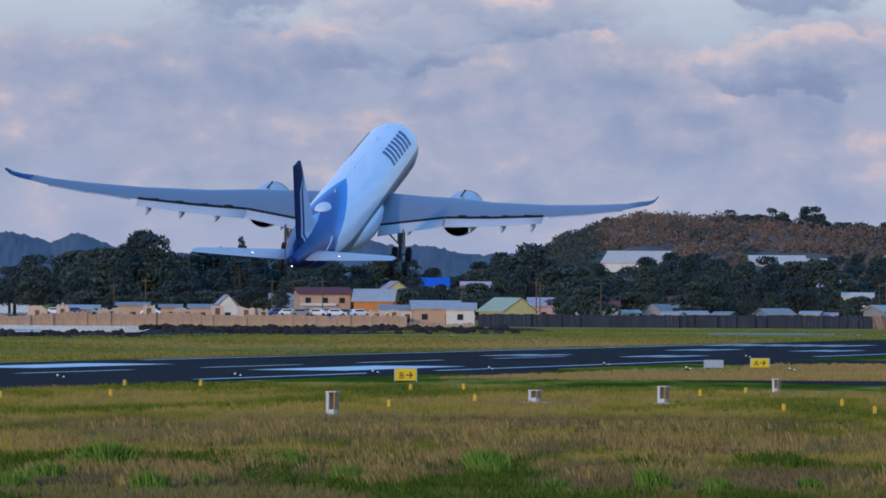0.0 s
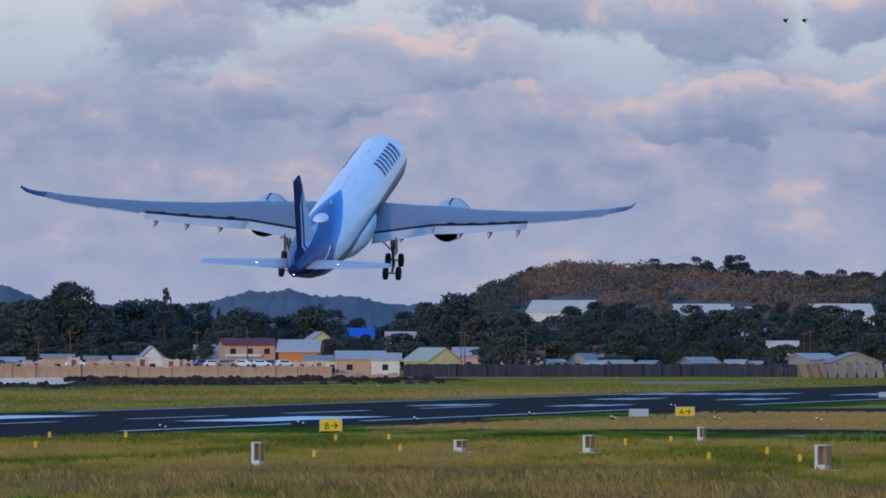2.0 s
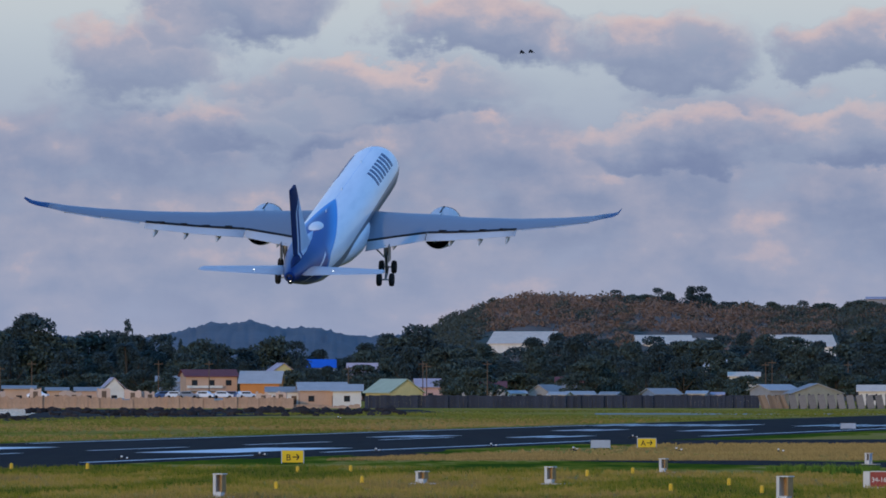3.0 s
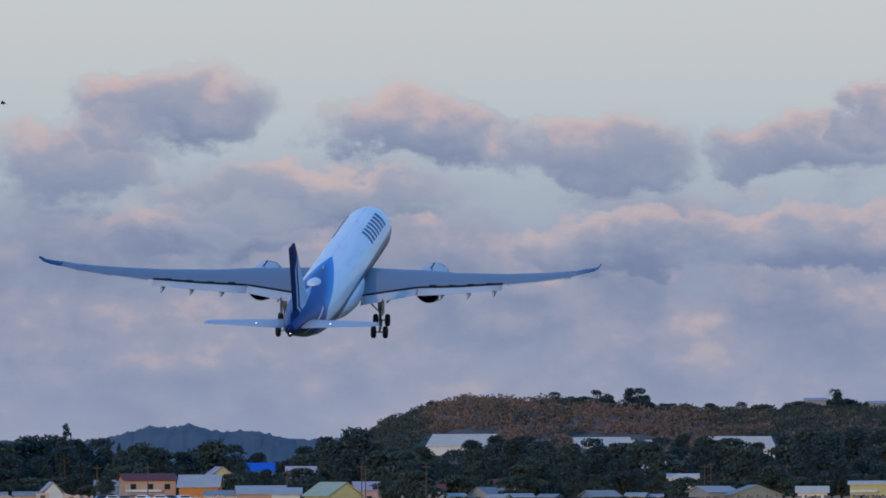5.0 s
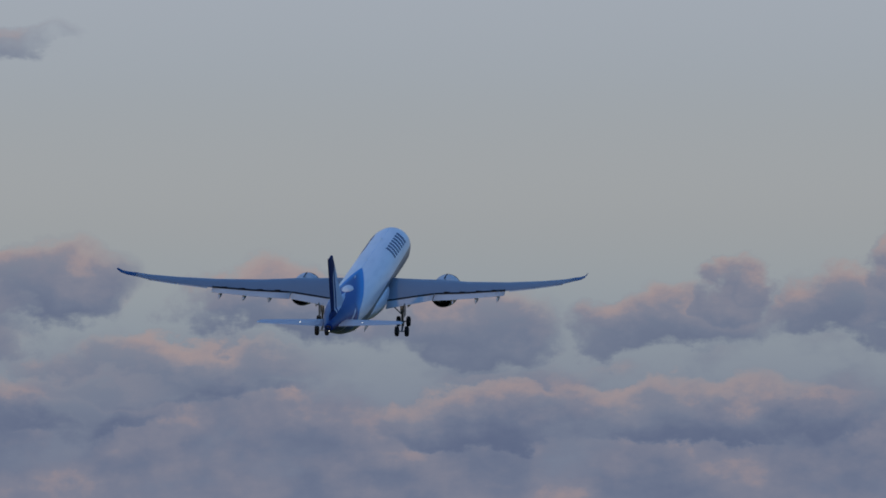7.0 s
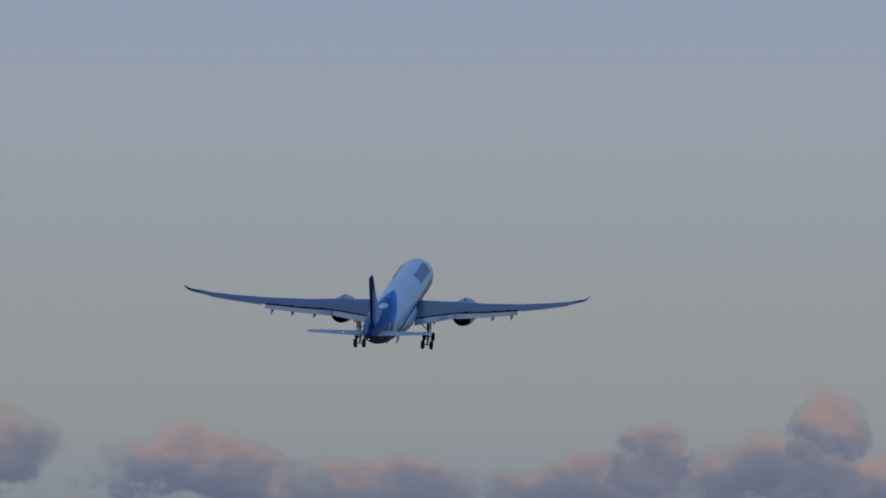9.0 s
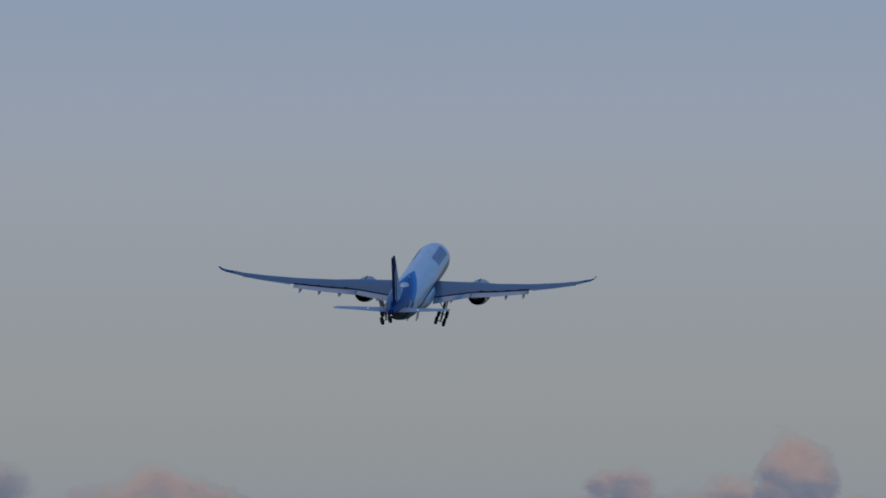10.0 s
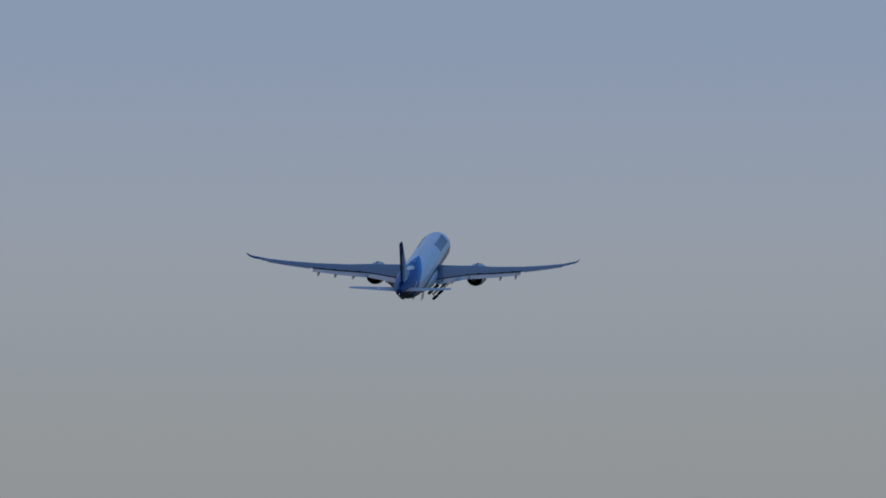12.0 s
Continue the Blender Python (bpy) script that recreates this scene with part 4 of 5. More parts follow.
def plant(kind, bearing_deg, d, h, base=None, wide=1.0):
    """Stand a tree of that height on the ground or the hill."""
    src = PALM if kind == "palm" else KINDS[kind]
    s = h / (12 if kind == "palm" else HEIGHTS[kind])
    z = max(0.0, hill_height(bearing_deg, d)) if base is None else base
    m = by(bearing_deg, d, rng.uniform(0, 360), z) @ Matrix.Diagonal((s * wide, s * wide, s, 1))
    if kind in used:
        o = copy_thing(src, m)
        o.scale = (s * wide, s * wide, s)
    else:
        src.matrix_basis = m
        used.add(kind)


def top_to_height(v, d, base=0.0):
    return EYE_Z + d * math.tan(radians(v)) - base


# skyline of the woods: bearing and height angle of the tops
WOODS = [(-6.5, 0.30), (-4.5, 0.28), (-3.45, 0.24), (-3.1, 0.30), (-2.9, 0.33), (-2.72, 0.34), (-2.45, 0.44), (-2.25, 0.43), (-2.1, 0.35), (-1.85, 0.36), (-1.62, 0.41), (-1.45, 0.30), (-1.05, 0.33),
         (-0.8, 0.25), (-0.4, 0.31), (-0.1, 0.24), (0.08, 0.14), (0.4, 0.31), (0.72, 0.39), (1.0, 0.28), (1.4, 0.22), (1.75, 0.32), (2.0, 0.35), (2.3, 0.30), (2.7, 0.31), (3.4, 0.33), (3.9, 0.30), (4.3, 0.38), (5.0, 0.36), (6.0, 0.36), (7.5, 0.3)]
for row, (d0, share) in enumerate(((2080, 1.0), (1880, 0.93), (1720, 0.74))):
    b = -6.4
    while b < 7.4:
        d = d0 + rng.uniform(-60, 60)
        v = float(np.interp(b, [w[0] for w in WOODS], [w[1] for w in WOODS]))
        base = max(0.0, hill_height(b, d))
        h = top_to_height(v, d, base) * share * rng.uniform(0.86, 1.04)
        if -0.5 < b < 0.06 and row > 0:
            h = min(h, top_to_height(0.05, d))
        if not (b < -3.05 and row == 2):
            plant(rng.choice((0, 0, 1, 2, 2, 4)) if not (row == 0 and rng.random() < 0.12) else 3, b, d, max(5, h), wide=rng.uniform(1.0, 1.35) * max(1, 10.5 / max(h, 6)) ** 0.5)
        b += rng.uniform(0.16, 0.24) if row < 2 else rng.uniform(0.25, 0.5)
for b, d, v, kind in ((-2.38, 1850, 0.48, 2), (-2.3, 1840, 0.45, 0), (-1.6, 1830, 0.46, 3), (-2.72, 1830, 0.37, 1), (0.7, 1900, 0.40, 0), (-3.25, 1750, 0.29, 0), (-3.2, 1700, 0.2, 4), (-0.02, 1600, 0.07, 2), (-0.15, 1580, 0.06, 0), (1.95, 1800, 0.30, 2), (2.15, 1500, 0.13, 4), (2.0, 1490, 0.12, 1), (1.15, 1480, 0.06, 5), (2.8, 1600, 0.15, 0), (3.02, 1680, 0.04, 4), (3.12, 1660, 0.05, 1), (2.95, 1670, 0.07, 0), (3.3, 1560, 0.0, 5), (3.22, 1570, -0.02, 5), (-1.28, 1520, 0.02, 4), (-1.1, 1600, 0.12, 1), (-0.2, 1780, 0.12, 0), (0.45, 1760, 0.13, 4), (1.0, 1560, 0.06, 1), (1.4, 1680, 0.12, 2), (2.5, 1540, 0.1, 2), (2.6, 1500, 0.02, 4), (4.0, 1560, 0.1, 1), (4.5, 1580, 0.14, 0)):
    plant(kind, b, d, top_to_height(v, d, max(0, hill_height(b, d))), wide=1.15)
# low growth along the foot of the woods
b = -3.0
while b < 6.5:
    plant(5 if rng.random() < 0.7 else 4, b, rng.uniform(1655, 1695), rng.uniform(4.0, 7.0), wide=1.35)
    b += rng.uniform(0.07, 0.13)
# larger trees on the ridge
for b, d, h, kind in ((2.86, 2790, 10.5, 2), (2.93, 2800, 11.5, 0), (2.99, 2790, 9, 2), (2.6, 2800, 9, 0), (2.68, 2800, 8, 4), (2.4, 2810, 7, 2), (3.75, 2790, 8, 0), (4.1, 2790, 7, 4), (4.47, 2780, 10, "palm"), (4.5, 2770, 9, 2), (4.75, 2780, 7, 1), (5.1, 2780, 8, 0), (1.3, 2780, 6, 4), (3.3, 2790, 6, 5), (3.5, 2790, 7, 1), (-1.58, 1700, 15, "palm"), (4.3, 2785, 6, 5), (5.4, 2790, 8, 2)):
    plant(kind, b, d, h + 3.2, hill_height(b, d) - 5.0, 0.9)

# small trees close together along the ridge
b = 0.9
while b < 7.6:
    if b > 2.25 or rng.random() < 0.35:
        plant(rng.choice((0, 1, 4, 5, 5)), b, rng.uniform(2740, 2830), rng.uniform(6.0, 9.0) * (1.0 if b > 2.25 else 0.8), hill_height(b, 2790) - 3.6, 1.3)
    b += rng.uniform(0.05, 0.13)

# scrub over the hill: rounded leafy bushes, too many to count
verts, faces = [], []
for k in range(6500):
    b, d = rng.uniform(0.3, 8.0), 2880 - 680 * rng.random() ** 1.35
    if d < 2470 and any(abs(b - hall) < half for hall, half in ((1.5, 0.32), (2.66, 0.28), (3.76, 0.32), (2.98, 0.16))):
        continue
    r = rng.uniform(1.0, 2.2) * rng.choice((1, 1, 1, 2.2))
    foot = polar(b, d, hill_height(b, d))
    for j in range(int(16 * r)):
        way = Vector((rng.gauss(0, 1), rng.gauss(0, 1), abs(rng.gauss(0, 1)))).normalized() * rng.uniform(0.75, 1.05)
        c = foot + Vector((way.x * r * 1.25, way.y * r * 1.25, way.z * r * 0.85))
        q = Euler((rng.uniform(-1.2, 1.2), rng.uniform(-1.2, 1.2), rng.uniform(0, 6.28))).to_matrix()
        size = rng.uniform(0.35, 0.7)
        i = len(verts)
        verts += [tuple(c + q @ (Vector(p) * size)) for p in ((-1, -0.4, 0), (0.2, -0.6, 0.2), (1, 0.3, -0.1), (-0.1, 0.7, 0.15))]
        faces.append((i, i + 1, i + 2, i + 3))
me = bpy.data.meshes.new("hill_scrub")
me.from_pydata(verts, [], faces)
me.materials.append(SCRUB)
tagged(new("hill_scrub", me), "brown and green scrub on the hill", "scrub", kind="stuff")


# ---- the town ----
def paint(name, colour):
    return material(name, colour, 0.8, vary=0.18, scale=0.5, fine=4, spec=0.1)


WALLS = {"peach": paint("peach_plaster", (0.52, 0.34, 0.24)), "orange": paint("orange_plaster", (0.55, 0.22, 0.07)), "white": paint("white_plaster", (0.66, 0.62, 0.56)), "yellow": paint("pale_yellow_plaster", (0.55, 0.47, 0.22)),
         "grey": paint("grey_plaster", (0.30, 0.29, 0.29)), "pink": paint("pink_plaster", (0.52, 0.33, 0.30)), "shed": paint("olive_grey_board", (0.27, 0.26, 0.21)), "blue": paint("grey_blue_plaster", (0.20, 0.25, 0.34))}
# the pale roof's cream has the warm evening sun mixed into it
ROOFS = {"red": paint("dark_red_sheet_roof", (0.20, 0.07, 0.07)), "blue": paint("light_blue_sheet_roof", (0.44, 0.43, 0.42)), "bright": paint("bright_blue_sheet_roof", (0.02, 0.13, 0.55)), "grey": paint("grey_sheet_roof", (0.33, 0.32, 0.31)),
         "green": paint("pale_green_sheet_roof", (0.44, 0.48, 0.34)), "pale": paint("pale_sheet_roof_sun_tint", (0.74, 0.58, 0.45)), "mauve": paint("faded_mauve_sheet_roof", (0.45, 0.38, 0.42))}
GLASS_DARK = material("dark_window_glass", (0.02, 0.025, 0.03), 0.15, vary=0.1)
FRAME_WOOD = material("brown_door_wood", (0.13, 0.08, 0.05), 0.6, vary=0.2)


def house(bearing_deg, d, w, wall_h, roof_h, deep, wall, roof, floors=1, gable="side", turn=0.0, base=None, label=""):
    """A small house: walls, sheet roof with overhang and ribs, doors and windows with frames."""
    z0 = max(0.0, hill_height(bearing_deg, d)) if base is None else base
    h = empty("house", by(bearing_deg, d, turn, z0), label or "small %s house with a %s sheet roof" % ("olive grey" if wall == "shed" else wall, "bright blue" if roof == "bright" else roof), "house")
    part("wall", box(-w / 2, w / 2, 0, deep, -4.0 if base else -1.0, wall_h, 0.03), WALLS[wall], h)
    o = 0.5
    if gable == "side":
        ring = lambda x: [(x, -o, wall_h - 0.1), (x, deep / 2, wall_h + roof_h), (x, deep + o, wall_h - 0.1), (x, deep + o, wall_h - 0.22), (x, deep / 2, wall_h + roof_h - 0.14), (x, -o, wall_h - 0.22)]
        bm = loft([ring(-w / 2 - o), ring(w / 2 + o)])
        gables = [[(s * (w / 2 - 0.02), 0.02, wall_h - 0.05), (s * (w / 2 - 0.02), deep - 0.02, wall_h - 0.05), (s * (w / 2 - 0.02), deep / 2, wall_h + roof_h - 0.12)] for s in (-1, 1)]
    else:
        ring = lambda y: [(-w / 2 - o, y, wall_h - 0.1), (0, y, wall_h + roof_h), (w / 2 + o, y, wall_h - 0.1), (w / 2 + o, y, wall_h - 0.22), (0, y, wall_h + roof_h - 0.14), (-w / 2 - o, y, wall_h - 0.22)]
        bm = loft([ring(-o), ring(deep + o)])
        gables = [[(-w / 2 + 0.02, y, wall_h - 0.05), (w / 2 - 0.02, y, wall_h - 0.05), (0, y, wall_h + roof_h - 0.12)] for y in (0.02, deep - 0.02)]
    part("roof", bm, ROOFS[roof], h)
    for g in gables:
        n = Vector((0.1 if gable == "side" else 0, 0 if gable == "side" else 0.1, 0))
        part("gable_wall", loft([[Vector(p) - n for p in g], [Vector(p) + n for p in g]]), WALLS[wall], h)
    n = max(1, int(w / 3.2))
    for f in range(floors if wall != "shed" else 0):
        fh = wall_h / floors
        for i in range(n):
            x = -w / 2 + (i + 0.5) * w / n
            door = f == 0 and i % 3 == 1
            x0, x1, a, b = (x - 0.5, x + 0.5, 0.05, 2.1) if door else (x - 0.6, x + 0.6, f * fh + 1.0, f * fh + 2.15)
            if b > wall_h - 0.2:
                continue
            wd = part("door" if door else "window", box(x0, x1, -0.05, 0.04, a, b, 0.01), FRAME_WOOD, h)
            if not door:
                part("pane", box(x0 + 0.07, x1 - 0.07, -0.07, -0.052, a + 0.07, b - 0.07), GLASS_DARK, wd)
    if floors > 1:
        part("balcony", box(-w / 2, w * 0.2, -1.2, 0, wall_h / 2 - 0.15, wall_h / 2 + 0.02, 0.02), CONCRETE, h)
        part("railing", box(-w / 2, w * 0.2, -1.22, -1.14, wall_h / 2 + 0.5, wall_h / 2 + 1.0, 0.01), WALLS["white"], h)
    return h


TOWN = [(-0.93, 1480, 10.5, 6.0, 1.3, 9, "peach", "red", 2, "side", 8), (-0.55, 1475, 8.0, 4.6, 2.4, 8, "orange", "blue", 1, "side", -6), (-1.70, 1440, 4.0, 3.4, 2.3, 8, "white", "mauve", 1, "front", 5),
        (-1.90, 1420, 5.0, 3.2, 0.6, 5, "peach", "grey", 1, "side", 0), (-2.45, 1430, 6.0, 3.6, 0.5, 6, "peach", "grey", 1, "side", 0), (-2.15, 1450, 4.0, 3.2, 0.5, 5, "peach", "grey", 1, "side", 0),
        (-2.85, 1440, 6.5, 2.8, 0.7, 6, "grey", "blue", 1, "side", 0), (-0.05, 1405, 9.0, 3.3, 1.5, 8, "peach", "blue", 1, "side", 3), (0.14, 1400, 5.5, 3.2, 1.2, 6, "white", "blue", 1, "side", 0),
        (-0.35, 1410, 7.0, 3.0, 0.9, 7, "white", "grey", 1, "side", 0), (0.61, 1460, 7.6, 2.7, 2.7, 10, "yellow", "green", 1, "front", 30), (0.27, 1800, 7.5, 6.0, 3.2, 8, "pink", "mauve", 1, "side", 0),
        (-0.06, 1850, 6.6, 8.2, 2.0, 7, "blue", "bright", 2, "side", 0), (-0.36, 1800, 5.5, 7.0, 2.2, 8, "yellow", "mauve", 2, "front", 12), (0.80, 1620, 6.0, 3.6, 1.8, 7, "pink", "mauve", 1, "side", 6),
        (1.22, 1600, 9.5, 3.6, 1.2, 8, "grey", "red", 1, "side", 0), (1.66, 1500, 5.0, 2.4, 1.8, 8, "grey", "grey", 1, "front", -28), (1.50, 1490, 3.0, 2.5, 0.5, 4, "white", "blue", 1, "side", 14), (1.80, 1470, 3.4, 2.3, 0.5, 4, "white", "blue", 1, "side", -18), (1.90, 1560, 5.5, 4.8, 1.0, 6, "blue", "red", 1, "side", 0),
        (2.0, 1480, 5.0, 2.3, 0.6, 6, "grey", "blue", 1, "side", 9), (2.2, 1475, 3.2, 2.3, 0.5, 5, "blue", "grey", 1, "side", -15), (2.68, 1470, 5.5, 2.4, 1.1, 7, "blue", "grey", 1, "side", 24), (2.90, 1475, 3.6, 2.5, 0.5, 6, "white", "blue", 1, "side", -6), (3.06, 1480, 2.6, 2.3, 0.4, 4, "white", "mauve", 1, "side", 0),
        (3.60, 1470, 6.5, 3.2, 1.1, 9, "grey", "blue", 1, "side", 28), (3.86, 1460, 10.0, 2.6, 1.9, 9, "shed", "grey", 1, "front", 10), (4.3, 1470, 6.0, 3.0, 1.2, 7, "white", "pale", 1, "side", 0),
        (3.28, 1620, 6.5, 6.0, 0.9, 6, "white", "pale", 1, "side", 0), (3.05, 1750, 5.0, 8.3, 1.6, 6, "white", "blue", 1, "side", 0), (4.75, 1500, 8.0, 4.6, 0.6, 8, "yellow", "pale", 2, "side", 0), (5.3, 1500, 9.0, 3.5, 1.2, 8, "white", "grey", 1, "side", 0), (-1.25, 1560, 6.0, 4.8, 1.2, 7, "blue", "grey", 1, "side", 0), (-1.0, 1640, 8.0, 6.2, 1.2, 7, "grey", "grey", 2, "side", 0)]
for row in TOWN:
    house(*row)
for b, d, w, wall_h, roof_h, deep, turn, z0 in ((1.50, 2330, 20, 1.5, 3.9, 26, -10, 14.9), (2.66, 2380, 18, 1.2, 3.0, 22, 5, 15.2), (3.76, 2330, 20, 1.4, 3.8, 22, 8, 14.0), (2.98, 2420, 8, 1.2, 2.4, 14, 0, 15.0)):
    house(b, d, w, wall_h, roof_h, deep, "white", "pale", 1, "side", turn, z0, label="long white hall with a pale sheet roof")
for b, d, w in ((4.33, 2770, 8), (4.85, 2760, 9), (5.2, 2760, 7)):
    house(b, d, w, 4.2, 0.8, 8, "grey", "mauve", 1)


def pole(bearing_deg, d, h):
    p = empty("utility_pole", by(bearing_deg, d), "thin grey utility pole", "pole", "utility poles")
    part("mast", tube([(0, 0, 0), (0, 0, h)], [0.12, 0.08], 8), FRAME_WOOD, p)
    part("crossarm", box(-0.9, 0.9, -0.06, 0.06, h - 0.7, h - 0.55, 0.01), FRAME_WOOD, p)


for b, h in ((-2.6, 8), (-2.35, 9), (-1.35, 9), (-0.95, 9), (0.15, 8), (0.74, 9), (0.77, 8.5), (1.25, 9), (3.45, 9), (3.5, 9.5), (4.1, 9)):
    pole(b, 1465 if b < 3 else 1600, h)


def parked_car(bearing_deg, d, colour, turn):
    c = empty("car", by(bearing_deg, d, turn), "small parked %s car" % colour, "car", "parked cars")
    m = CAR[colour]
    part("body", loft([[(x, y, z) for y, z in ((-0.85, 0.35), (-0.85, 0.8), (-0.7, zt), (0.7, zt), (0.85, 0.8), (0.85, 0.35))] for x, zt in ((-2.0, 0.85), (-1.7, 0.95), (-1.2, 1.42), (0.5, 1.45), (1.1, 1.0), (2.0, 0.85))]), m, c)
    part("window", box(-1.2, 0.6, -0.84, 0.84, 0.95, 1.3, 0.05), GLASS_DARK, c)
    for x in (-1.3, 1.3):
        for y in (-0.8, 0.8):
            part("wheel", turned([(-0.1, 0.1), (-0.1, 0.33), (0.1, 0.33), (0.1, 0.1)], (x, y, 0.33), (0, 1, 0), 14), TYRE, c)


CAR = {"white": material("white_car_paint", (0.7, 0.7, 0.7), 0.25, vary=0.03), "blue": material("blue_car_paint", (0.06, 0.10, 0.2), 0.25, vary=0.03), "grey": material("grey_car_paint", (0.25, 0.26, 0.28), 0.25, vary=0.03)}
rim = [polar(b, d) for b, d in ((-3.3, 1338), (-0.3, 1338), (-0.3, 1420), (-3.3, 1420))]
quay = tagged(part("quay", loft([[(p.x, p.y, 0.0) for p in rim], [(p.x, p.y, 1.6) for p in rim]]), CONCRETE), "raised concrete quay behind the sea wall", "quay", kind="structure")
for b, c in ((-1.3, "blue"), (-1.22, "white"), (-1.12, "grey"), (-0.98, "white"), (-0.84, "white"), (-0.76, "blue"), (-0.66, "white"), (-2.3, "white"), (-2.7, "grey"), (-2.9, "blue"), (-3.05, "white")):
    o = parked_car(b, 1390, c, rng.uniform(-30, 30))
for o in scene.objects:
    if o.name.startswith("car") and o.type == "EMPTY":
        o.location.z = 1.6


RUBBLE = paint("pale_peach_broken_plaster", (0.58, 0.40, 0.29))


def ruin(bearing_deg, d, w, h):
    """A broken roofless wall: jagged top, a window hole's dark frame."""
    r = empty("ruined_wall", by(bearing_deg, d, rng.uniform(-25, 25), 1.6), "broken pale peach plaster wall on the quay", "ruin", "ruined walls")
    n = 7
    tops = [h * rng.uniform(0.55, 1.05) for _ in range(n)]
    part("wall", loft([[(-w / 2 + w * i / (n - 1), y, z) for y, z in ((-0.2, 0), (0.2, 0), (0.2, tops[i]), (-0.2, tops[i]))] for i in range(n)]), RUBBLE, r)
    part("side_wall", loft([[(x, 0.2 + 3.0 * i / 4, z) for x, z in ((-w / 2, 0), (-w / 2 + 0.35, 0), (-w / 2 + 0.35, tops[i]), (-w / 2, tops[i]))] for i in range(5)]), RUBBLE, r)
    part("doorway", box(-0.45, 0.45, -0.24, -0.205, 0.0, min(tops) * 0.85), FRAME_WOOD, r, "dark doorway")


for b, w, h in ((-3.2, 4.0, 1.8), (-3.0, 2.6, 2.4), (-2.62, 3.0, 1.7), (-2.32, 2.2, 2.6), (-2.02, 3.2, 1.6), (-1.78, 2.4, 2.2), (-1.55, 3.4, 2.0), (-1.42, 1.8, 1.5), (-0.52, 3.0, 1.4), (-0.38, 2.2, 1.8)):
    ruin(b, 1365, w, h)


# ---- grass of the near field ----
def blades(name, count, place, low, high, wide, rng):
    verts, faces = [], []
    for _ in range(count):
        x, y = place()
        h = rng.uniform(low, high)
        for k in range(4):
            bx, by_, lean = x + rng.gauss(0, 0.10), y + rng.gauss(0, 0.10), rng.gauss(0, 0.24)
            i = len(verts)
            w = wide * rng.uniform(0.6, 1.3)
            verts += [(bx - w, by_, 0.0), (bx + w, by_, 0.0), (bx + lean * h * 0.4 + w * 0.6, by_, h * 0.6), (bx + lean * h, by_ + 0.02, h * rng.uniform(0.8, 1.15))]
            faces += [(i, i + 1, i + 2), (i, i + 2, i + 3)]
    me = bpy.data.meshes.new(name)
    me.from_pydata(verts, [], faces)
    return me


def field():
    d = 200 + 300 * rng.random() ** 1.35
    b = rng.uniform(-4.3, 5.2)
    p = polar(b, d)
    return p.x, p.y


def clear_field():
    while True:
        x, y = field()
        off = (Vector((x, y)) - EDGE).dot(ACROSS)
        if off > 3 and y < 482 - 1.2 * max(0, x):
            return x, y


me = blades("field_grass", 52000, clear_field, 0.06, 0.30, 0.022, rng)
me.materials.append(custom("mixed_grass_blades", lambda g, p: g.mix(0.45, grass_colour(g, p), g.ramp(g.node("ShaderNodeNewGeometry").outputs["Random Per Island"], [(0.0, (0.05, 0.085, 0.012)), (0.45, (0.12, 0.135, 0.02)), (0.75, (0.26, 0.20, 0.05)), (1.0, (0.17, 0.12, 0.06))])), rough=0.9, spec=0.05))
tagged(new("field_grass", me), "dry and green grass blades on the airfield", "grass", kind="stuff")


def rough_place(d0, d1, x_mid, seed):
    """Clumped places in the unmown near field, thinning out with distance."""
    while True:
        p = polar(rng.uniform(-4.2, 5.0), d0 + (d1 - d0) * rng.random() ** 1.3)
        clump = noise.noise((p.x * 0.3, p.y * 0.06, seed)) + 0.8 * noise.noise((p.x * 0.07, p.y * 0.025, seed + 3))
        if clump - 0.012 * abs(p.x - x_mid) > rng.uniform(-0.12, 0.22):
            return p.x, p.y


GREEN_BLADE = material("dark_green_grass_blade", (0.055, 0.092, 0.012), 0.9, vary=0.35, scale=0.5, fine=6, per="island", spread=0.45, spec=0.03)
TAN_BLADE = material("tan_dry_grass_blade", (0.25, 0.178, 0.066), 0.9, vary=0.3, scale=0.5, fine=6, per="island", spread=0.4, spec=0.03)
BROWN_BLADE = material("brown_weed_blade", (0.15, 0.10, 0.055), 0.9, vary=0.3, scale=0.5, fine=6, per="island", spread=0.4, spec=0.03)
for name, label, mat, count, d0, d1, x_mid, seed, low, high in (("green_grass", "dark green unmown grass", GREEN_BLADE, 9000, 200, 268, 0, 1.0, 0.15, 0.5), ("tan_grass", "tall tan dry grass", TAN_BLADE, 5500, 222, 330, 6, 5.0, 0.25, 0.62), ("brown_weeds", "low brown weeds in the grass", BROWN_BLADE, 6000, 225, 350, -3, 9.0, 0.12, 0.38)):
    me = blades(name, count, lambda: rough_place(d0, d1, x_mid, seed), low, high, 0.018, rng)
    me.materials.append(mat)
    tagged(new(name, me), label, "grass", kind="stuff")
STRAW_BLADE = material("straw_yellow_grass_blade", (0.30, 0.205, 0.075), 0.9, vary=0.3, scale=0.05, fine=0.6, per="island", spread=0.22, spec=0.0)
OLIVE_BLADE = material("olive_yellow_grass_blade", (0.15, 0.155, 0.03), 0.9, vary=0.45, scale=0.03, fine=0.4, per="island", spread=0.4, spec=0.0)


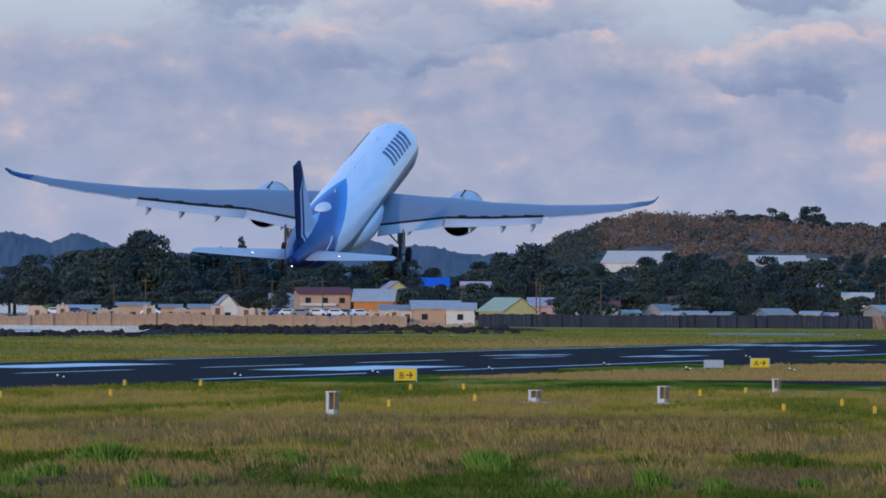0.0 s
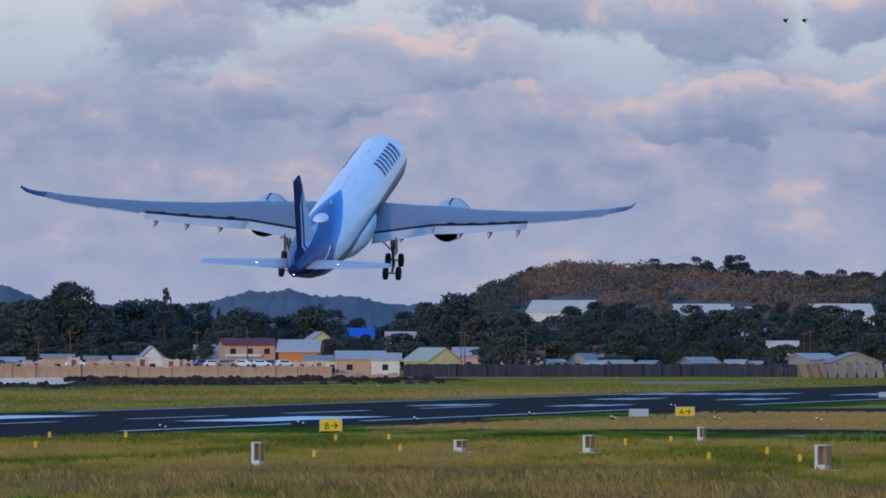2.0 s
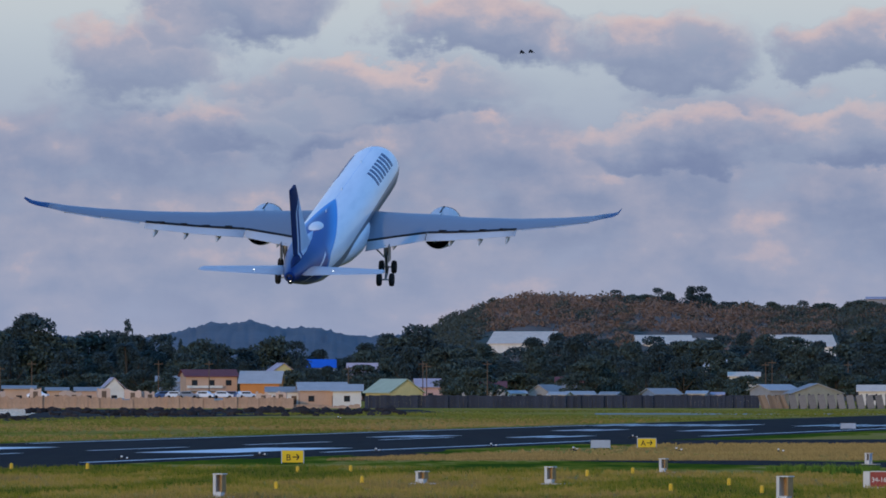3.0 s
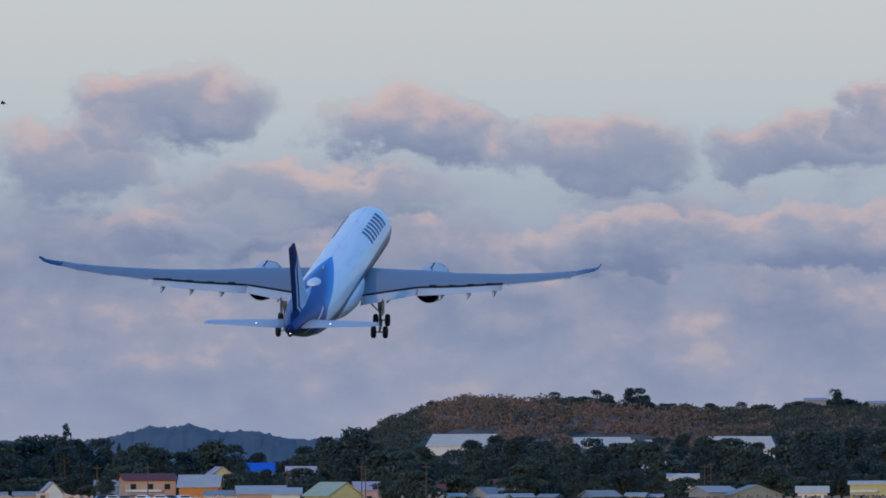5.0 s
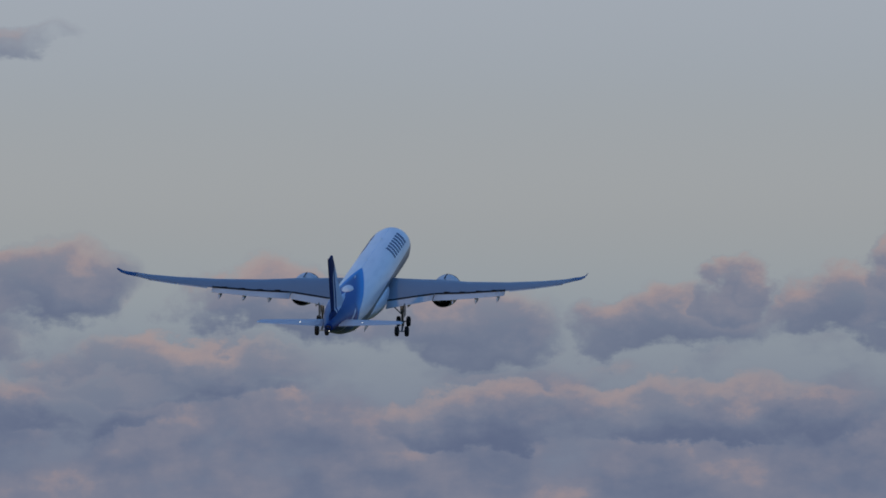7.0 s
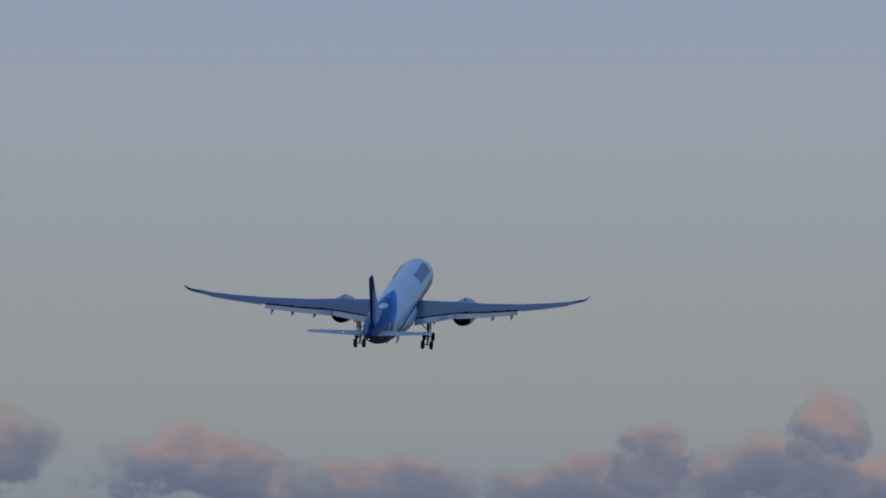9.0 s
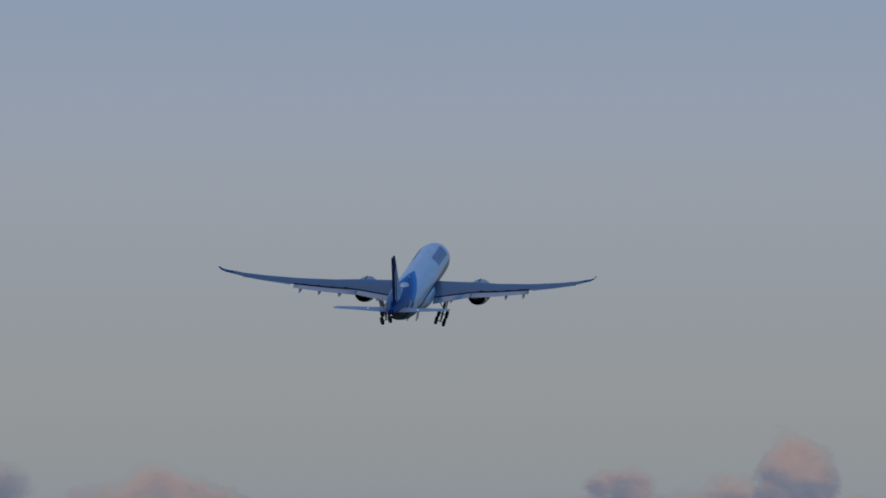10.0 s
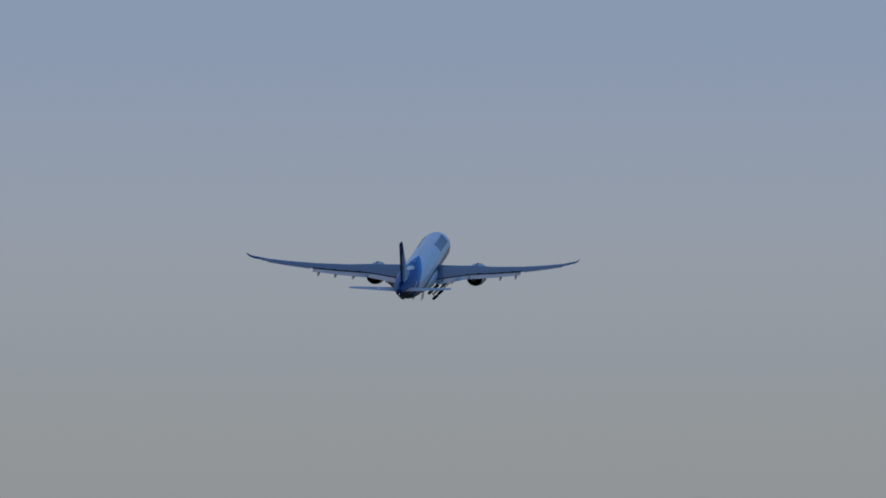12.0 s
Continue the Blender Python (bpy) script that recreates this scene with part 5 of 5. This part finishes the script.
def verge(off0, off1, y0, y1, seed):
    """Patchy places on the grass beside the runway, off0 to off1 metres from its near edge."""
    while True:
        y, off = y0 + (y1 - y0) * rng.random() ** 1.4, rng.uniform(off0, off1)
        x = EDGE.x + (off + (y - EDGE.y) * 0.242) / 0.97
        if -0.075 < x / y < 0.09 and noise.noise((x * 0.03, y * 0.01, seed)) > rng.uniform(-0.35, 0.25):
            return x, y


for name, label, mat, count, off0, off1, y0, y1, seed in (("verge_grass", "olive yellow grass beyond the runway", OLIVE_BLADE, 16000, -150, -50, 600, 1250, 2.0), ("straw_verge", "dry straw-coloured grass by the taxiway", STRAW_BLADE, 10000, 12, 70, 518, 640, 4.0), ("straw_patches", "dry straw patches beyond the runway", STRAW_BLADE, 5000, -120, -50, 600, 1000, 7.0)):
    me = blades(name, count, lambda: verge(off0, off1, y0, y1, seed), 0.08, 0.24, 0.05, rng)
    me.materials.append(mat)
    tagged(new(name, me), label, "grass", kind="stuff")
GREEN_TUFT = material("fresh_green_tuft", (0.105, 0.18, 0.016), 0.7, vary=0.3, scale=2, fine=9, per="island", spread=0.4)


def tuft(bearing_deg, d, size):
    c = polar(bearing_deg, d)
    me = blades("grass_tuft", int(150 * size), lambda: (rng.gauss(0, 0.27 * size), rng.gauss(0, 0.4 * size)), 0.4 * size, 1.0 * size, 0.022, rng)
    me.materials.append(GREEN_TUFT)
    o = tagged(new("grass_tuft", me), "tall fresh green grass tuft", "grass tuft", kind="stuff")
    o.location = c


for b, d, s in ((-2.66, 247, 1.15), (-2.58, 249, 0.9), (-2.82, 246, 0.7), (-3.1, 229, 0.8), (-1.42, 255, 0.6), (-1.18, 250, 0.75), (0.36, 240, 1.05), (0.43, 237, 0.7), (1.65, 225, 0.8), (-0.73, 228, 0.75), (-2.3, 222, 0.7), (-1.9, 226, 0.5), (-3.4, 224, 0.6), (0.9, 222, 0.55), (2.2, 220, 0.6), (2.9, 226, 0.5),
                (3.5, 452, 0.55), (3.62, 455, 0.6), (3.74, 450, 0.65), (3.85, 453, 0.6), (3.96, 449, 0.7), (4.08, 452, 0.6), (4.2, 454, 0.65), (4.3, 450, 0.6)):
    tuft(b, d, s)


# ---- birds ----
FEATHER = material("black_feathers", (0.005, 0.005, 0.006), 0.8, vary=0.2)


def bird(size):
    b = empty("bird", Matrix(), "small black bird in flight", "bird")
    part("body", turned([(-0.5, 0.03), (-0.3, 0.10), (0.0, 0.16), (0.3, 0.12), (0.42, 0.09), (0.5, 0.02)], (0, 0, 0), (0, 1, 0), 12), FEATHER, b, smooth=True)
    part("tail", loft([[(x, y, z) for x, z in ((-w, 0.0), (w, 0.0), (w, 0.02), (-w, 0.02))] for y, w in ((-0.4, 0.05), (-0.8, 0.16))]), FEATHER, b)
    wings = []
    for s in (1, -1):
        outline = ((0.0, 0.28), (0.45, 0.34), (0.95, 0.05), (0.9, -0.12), (0.55, -0.12), (0.0, -0.2))
        wing_part = part("wing", loft([[(s * x, y, z) for x, y in outline] for z in (-0.012, 0.012)]), FEATHER, b)
        wing_part.location = (s * 0.08, 0, 0.06)
        wings.append((s, wing_part))
    b.scale = (size, size, size)
    return b, wings


birds = [bird(0.18) for _ in range(3)]


# ---- flight ----
FLIGHT = [(0.0, -9.45, 709.3, 14.63, 9.45, 12.85, 3.15), (0.5, -7.72, 719.8, 15.69, 9.43, 13.06, 3.00), (1.0, -6.05, 731.0, 16.86, 9.35, 13.31, 2.83), (1.5, -4.34, 742.2, 18.09, 9.50, 13.45, 2.64), (2.0, -2.66, 754.0, 19.45, 9.48, 13.61, 2.49), (2.5, -0.92, 764.8, 20.84, 9.58, 13.70, 2.29), (3.0, 0.78, 776.4, 22.31, 9.64, 13.74, 2.15), (5.0, 7.48, 823.8, 28.67, 10.03, 14.06, 2.11), (5.5, 13.09, 859.7, 34.46, 10.32, 14.46, 2.36), (6.0, 19.10, 900.2, 41.18, 10.61, 14.63, 2.32), (6.5, 25.34, 941.5, 48.14, 10.79, 14.86, 2.25), (7.0, 31.48, 981.9, 55.53, 10.94, 14.94, 2.21), (7.5, 37.20, 1021.8, 63.10, 10.89, 14.92, 2.11), (9.5, 60.54, 1179.6, 95.35, 10.89, 14.92, 3.06), (10.0, 66.98, 1220.7, 103.84, 11.04, 14.92, 2.93), (10.5, 73.41, 1261.5, 111.63, 11.21, 15.04, 2.93), (11.0, 79.61, 1301.2, 119.83, 11.40, 15.17, 2.97), (11.5, 85.80, 1340.7, 126.88, 11.55, 15.34, 2.82), (12.0, 92.00, 1379.6, 133.63, 11.51, 15.26, 2.48)]


# birds: seconds, bearing, height angle, distance, heading
BIRDS = [[(0.0, 16.0, -0.5, 120, 40), (6.3, 4.02, 0.78, 56, 55), (6.4, 4.11, 0.9, 56, 55), (6.5, 3.885, 1.045, 56, 55), (6.6, 3.20, 1.12, 56, 60), (6.7, 2.63, 1.10, 56, 70), (7.2, 0.2, 1.0, 56, 80), (12.0, -22.0, 1.5, 80, 80)],
         [(0.0, 6.2, 2.2, 240, 70), (2.0, 3.3, 2.55, 240, 70), (2.5, 2.33, 2.563, 240, 70), (3.0, 1.53, 2.56, 240, 70), (5.0, -2.08, 2.98, 240, 75), (12.0, -14, 4.2, 260, 75)],
         [(0.0, 6.5, 2.2, 250, 70), (2.0, 3.45, 2.55, 250, 70), (2.5, 2.445, 2.572, 250, 70), (3.0, 1.60, 2.565, 250, 70), (5.0, -2.6, 2.9, 250, 75), (12.0, -15, 4.0, 260, 75)]]


def motions():
    walk(aircraft, [(t, pose(x, y, z, 0, 0, 0.5 - turn) @ pose(0, 0, 0, pitch) @ pose(0, 0, 0, 0, bank - 0.8)) for t, x, y, z, turn, pitch, bank in FLIGHT])
    for s, leg in gears:
        base = pose(s * 5.45, -1.0, -2.15)
        walk(leg, [(t, base @ pose(0, 0, 0, 0, s * a)) for t, a in ((0.0, 0), (8.6, 0), (9.5, 8), (10.5, 22), (11.0, 31), (12.0, 50))])
    for s, door in bay_doors:
        base = pose(s * 1.0, -2.2, -3.35)
        walk(door, [(t, base @ pose(0, 0, 0, 0, s * a)) for t, a in ((0.0, 88), (4.8, 88), (5.6, 20), (6.5, 10), (12.0, 5))])
    for (b, wings), rows in zip(birds, BIRDS):
        walk(b, [(t, by(az, d, turn, EYE_Z + d * math.tan(radians(v))) @ pose(0, 0, 0, 35)) for t, az, v, d, turn in rows])
        for s, w in wings:
            walk(w, [(0.2 * k, pose(s * 0.08, 0, 0.06, 0, s * (35 if (k % 2) else -30))) for k in range(61)])


motions()
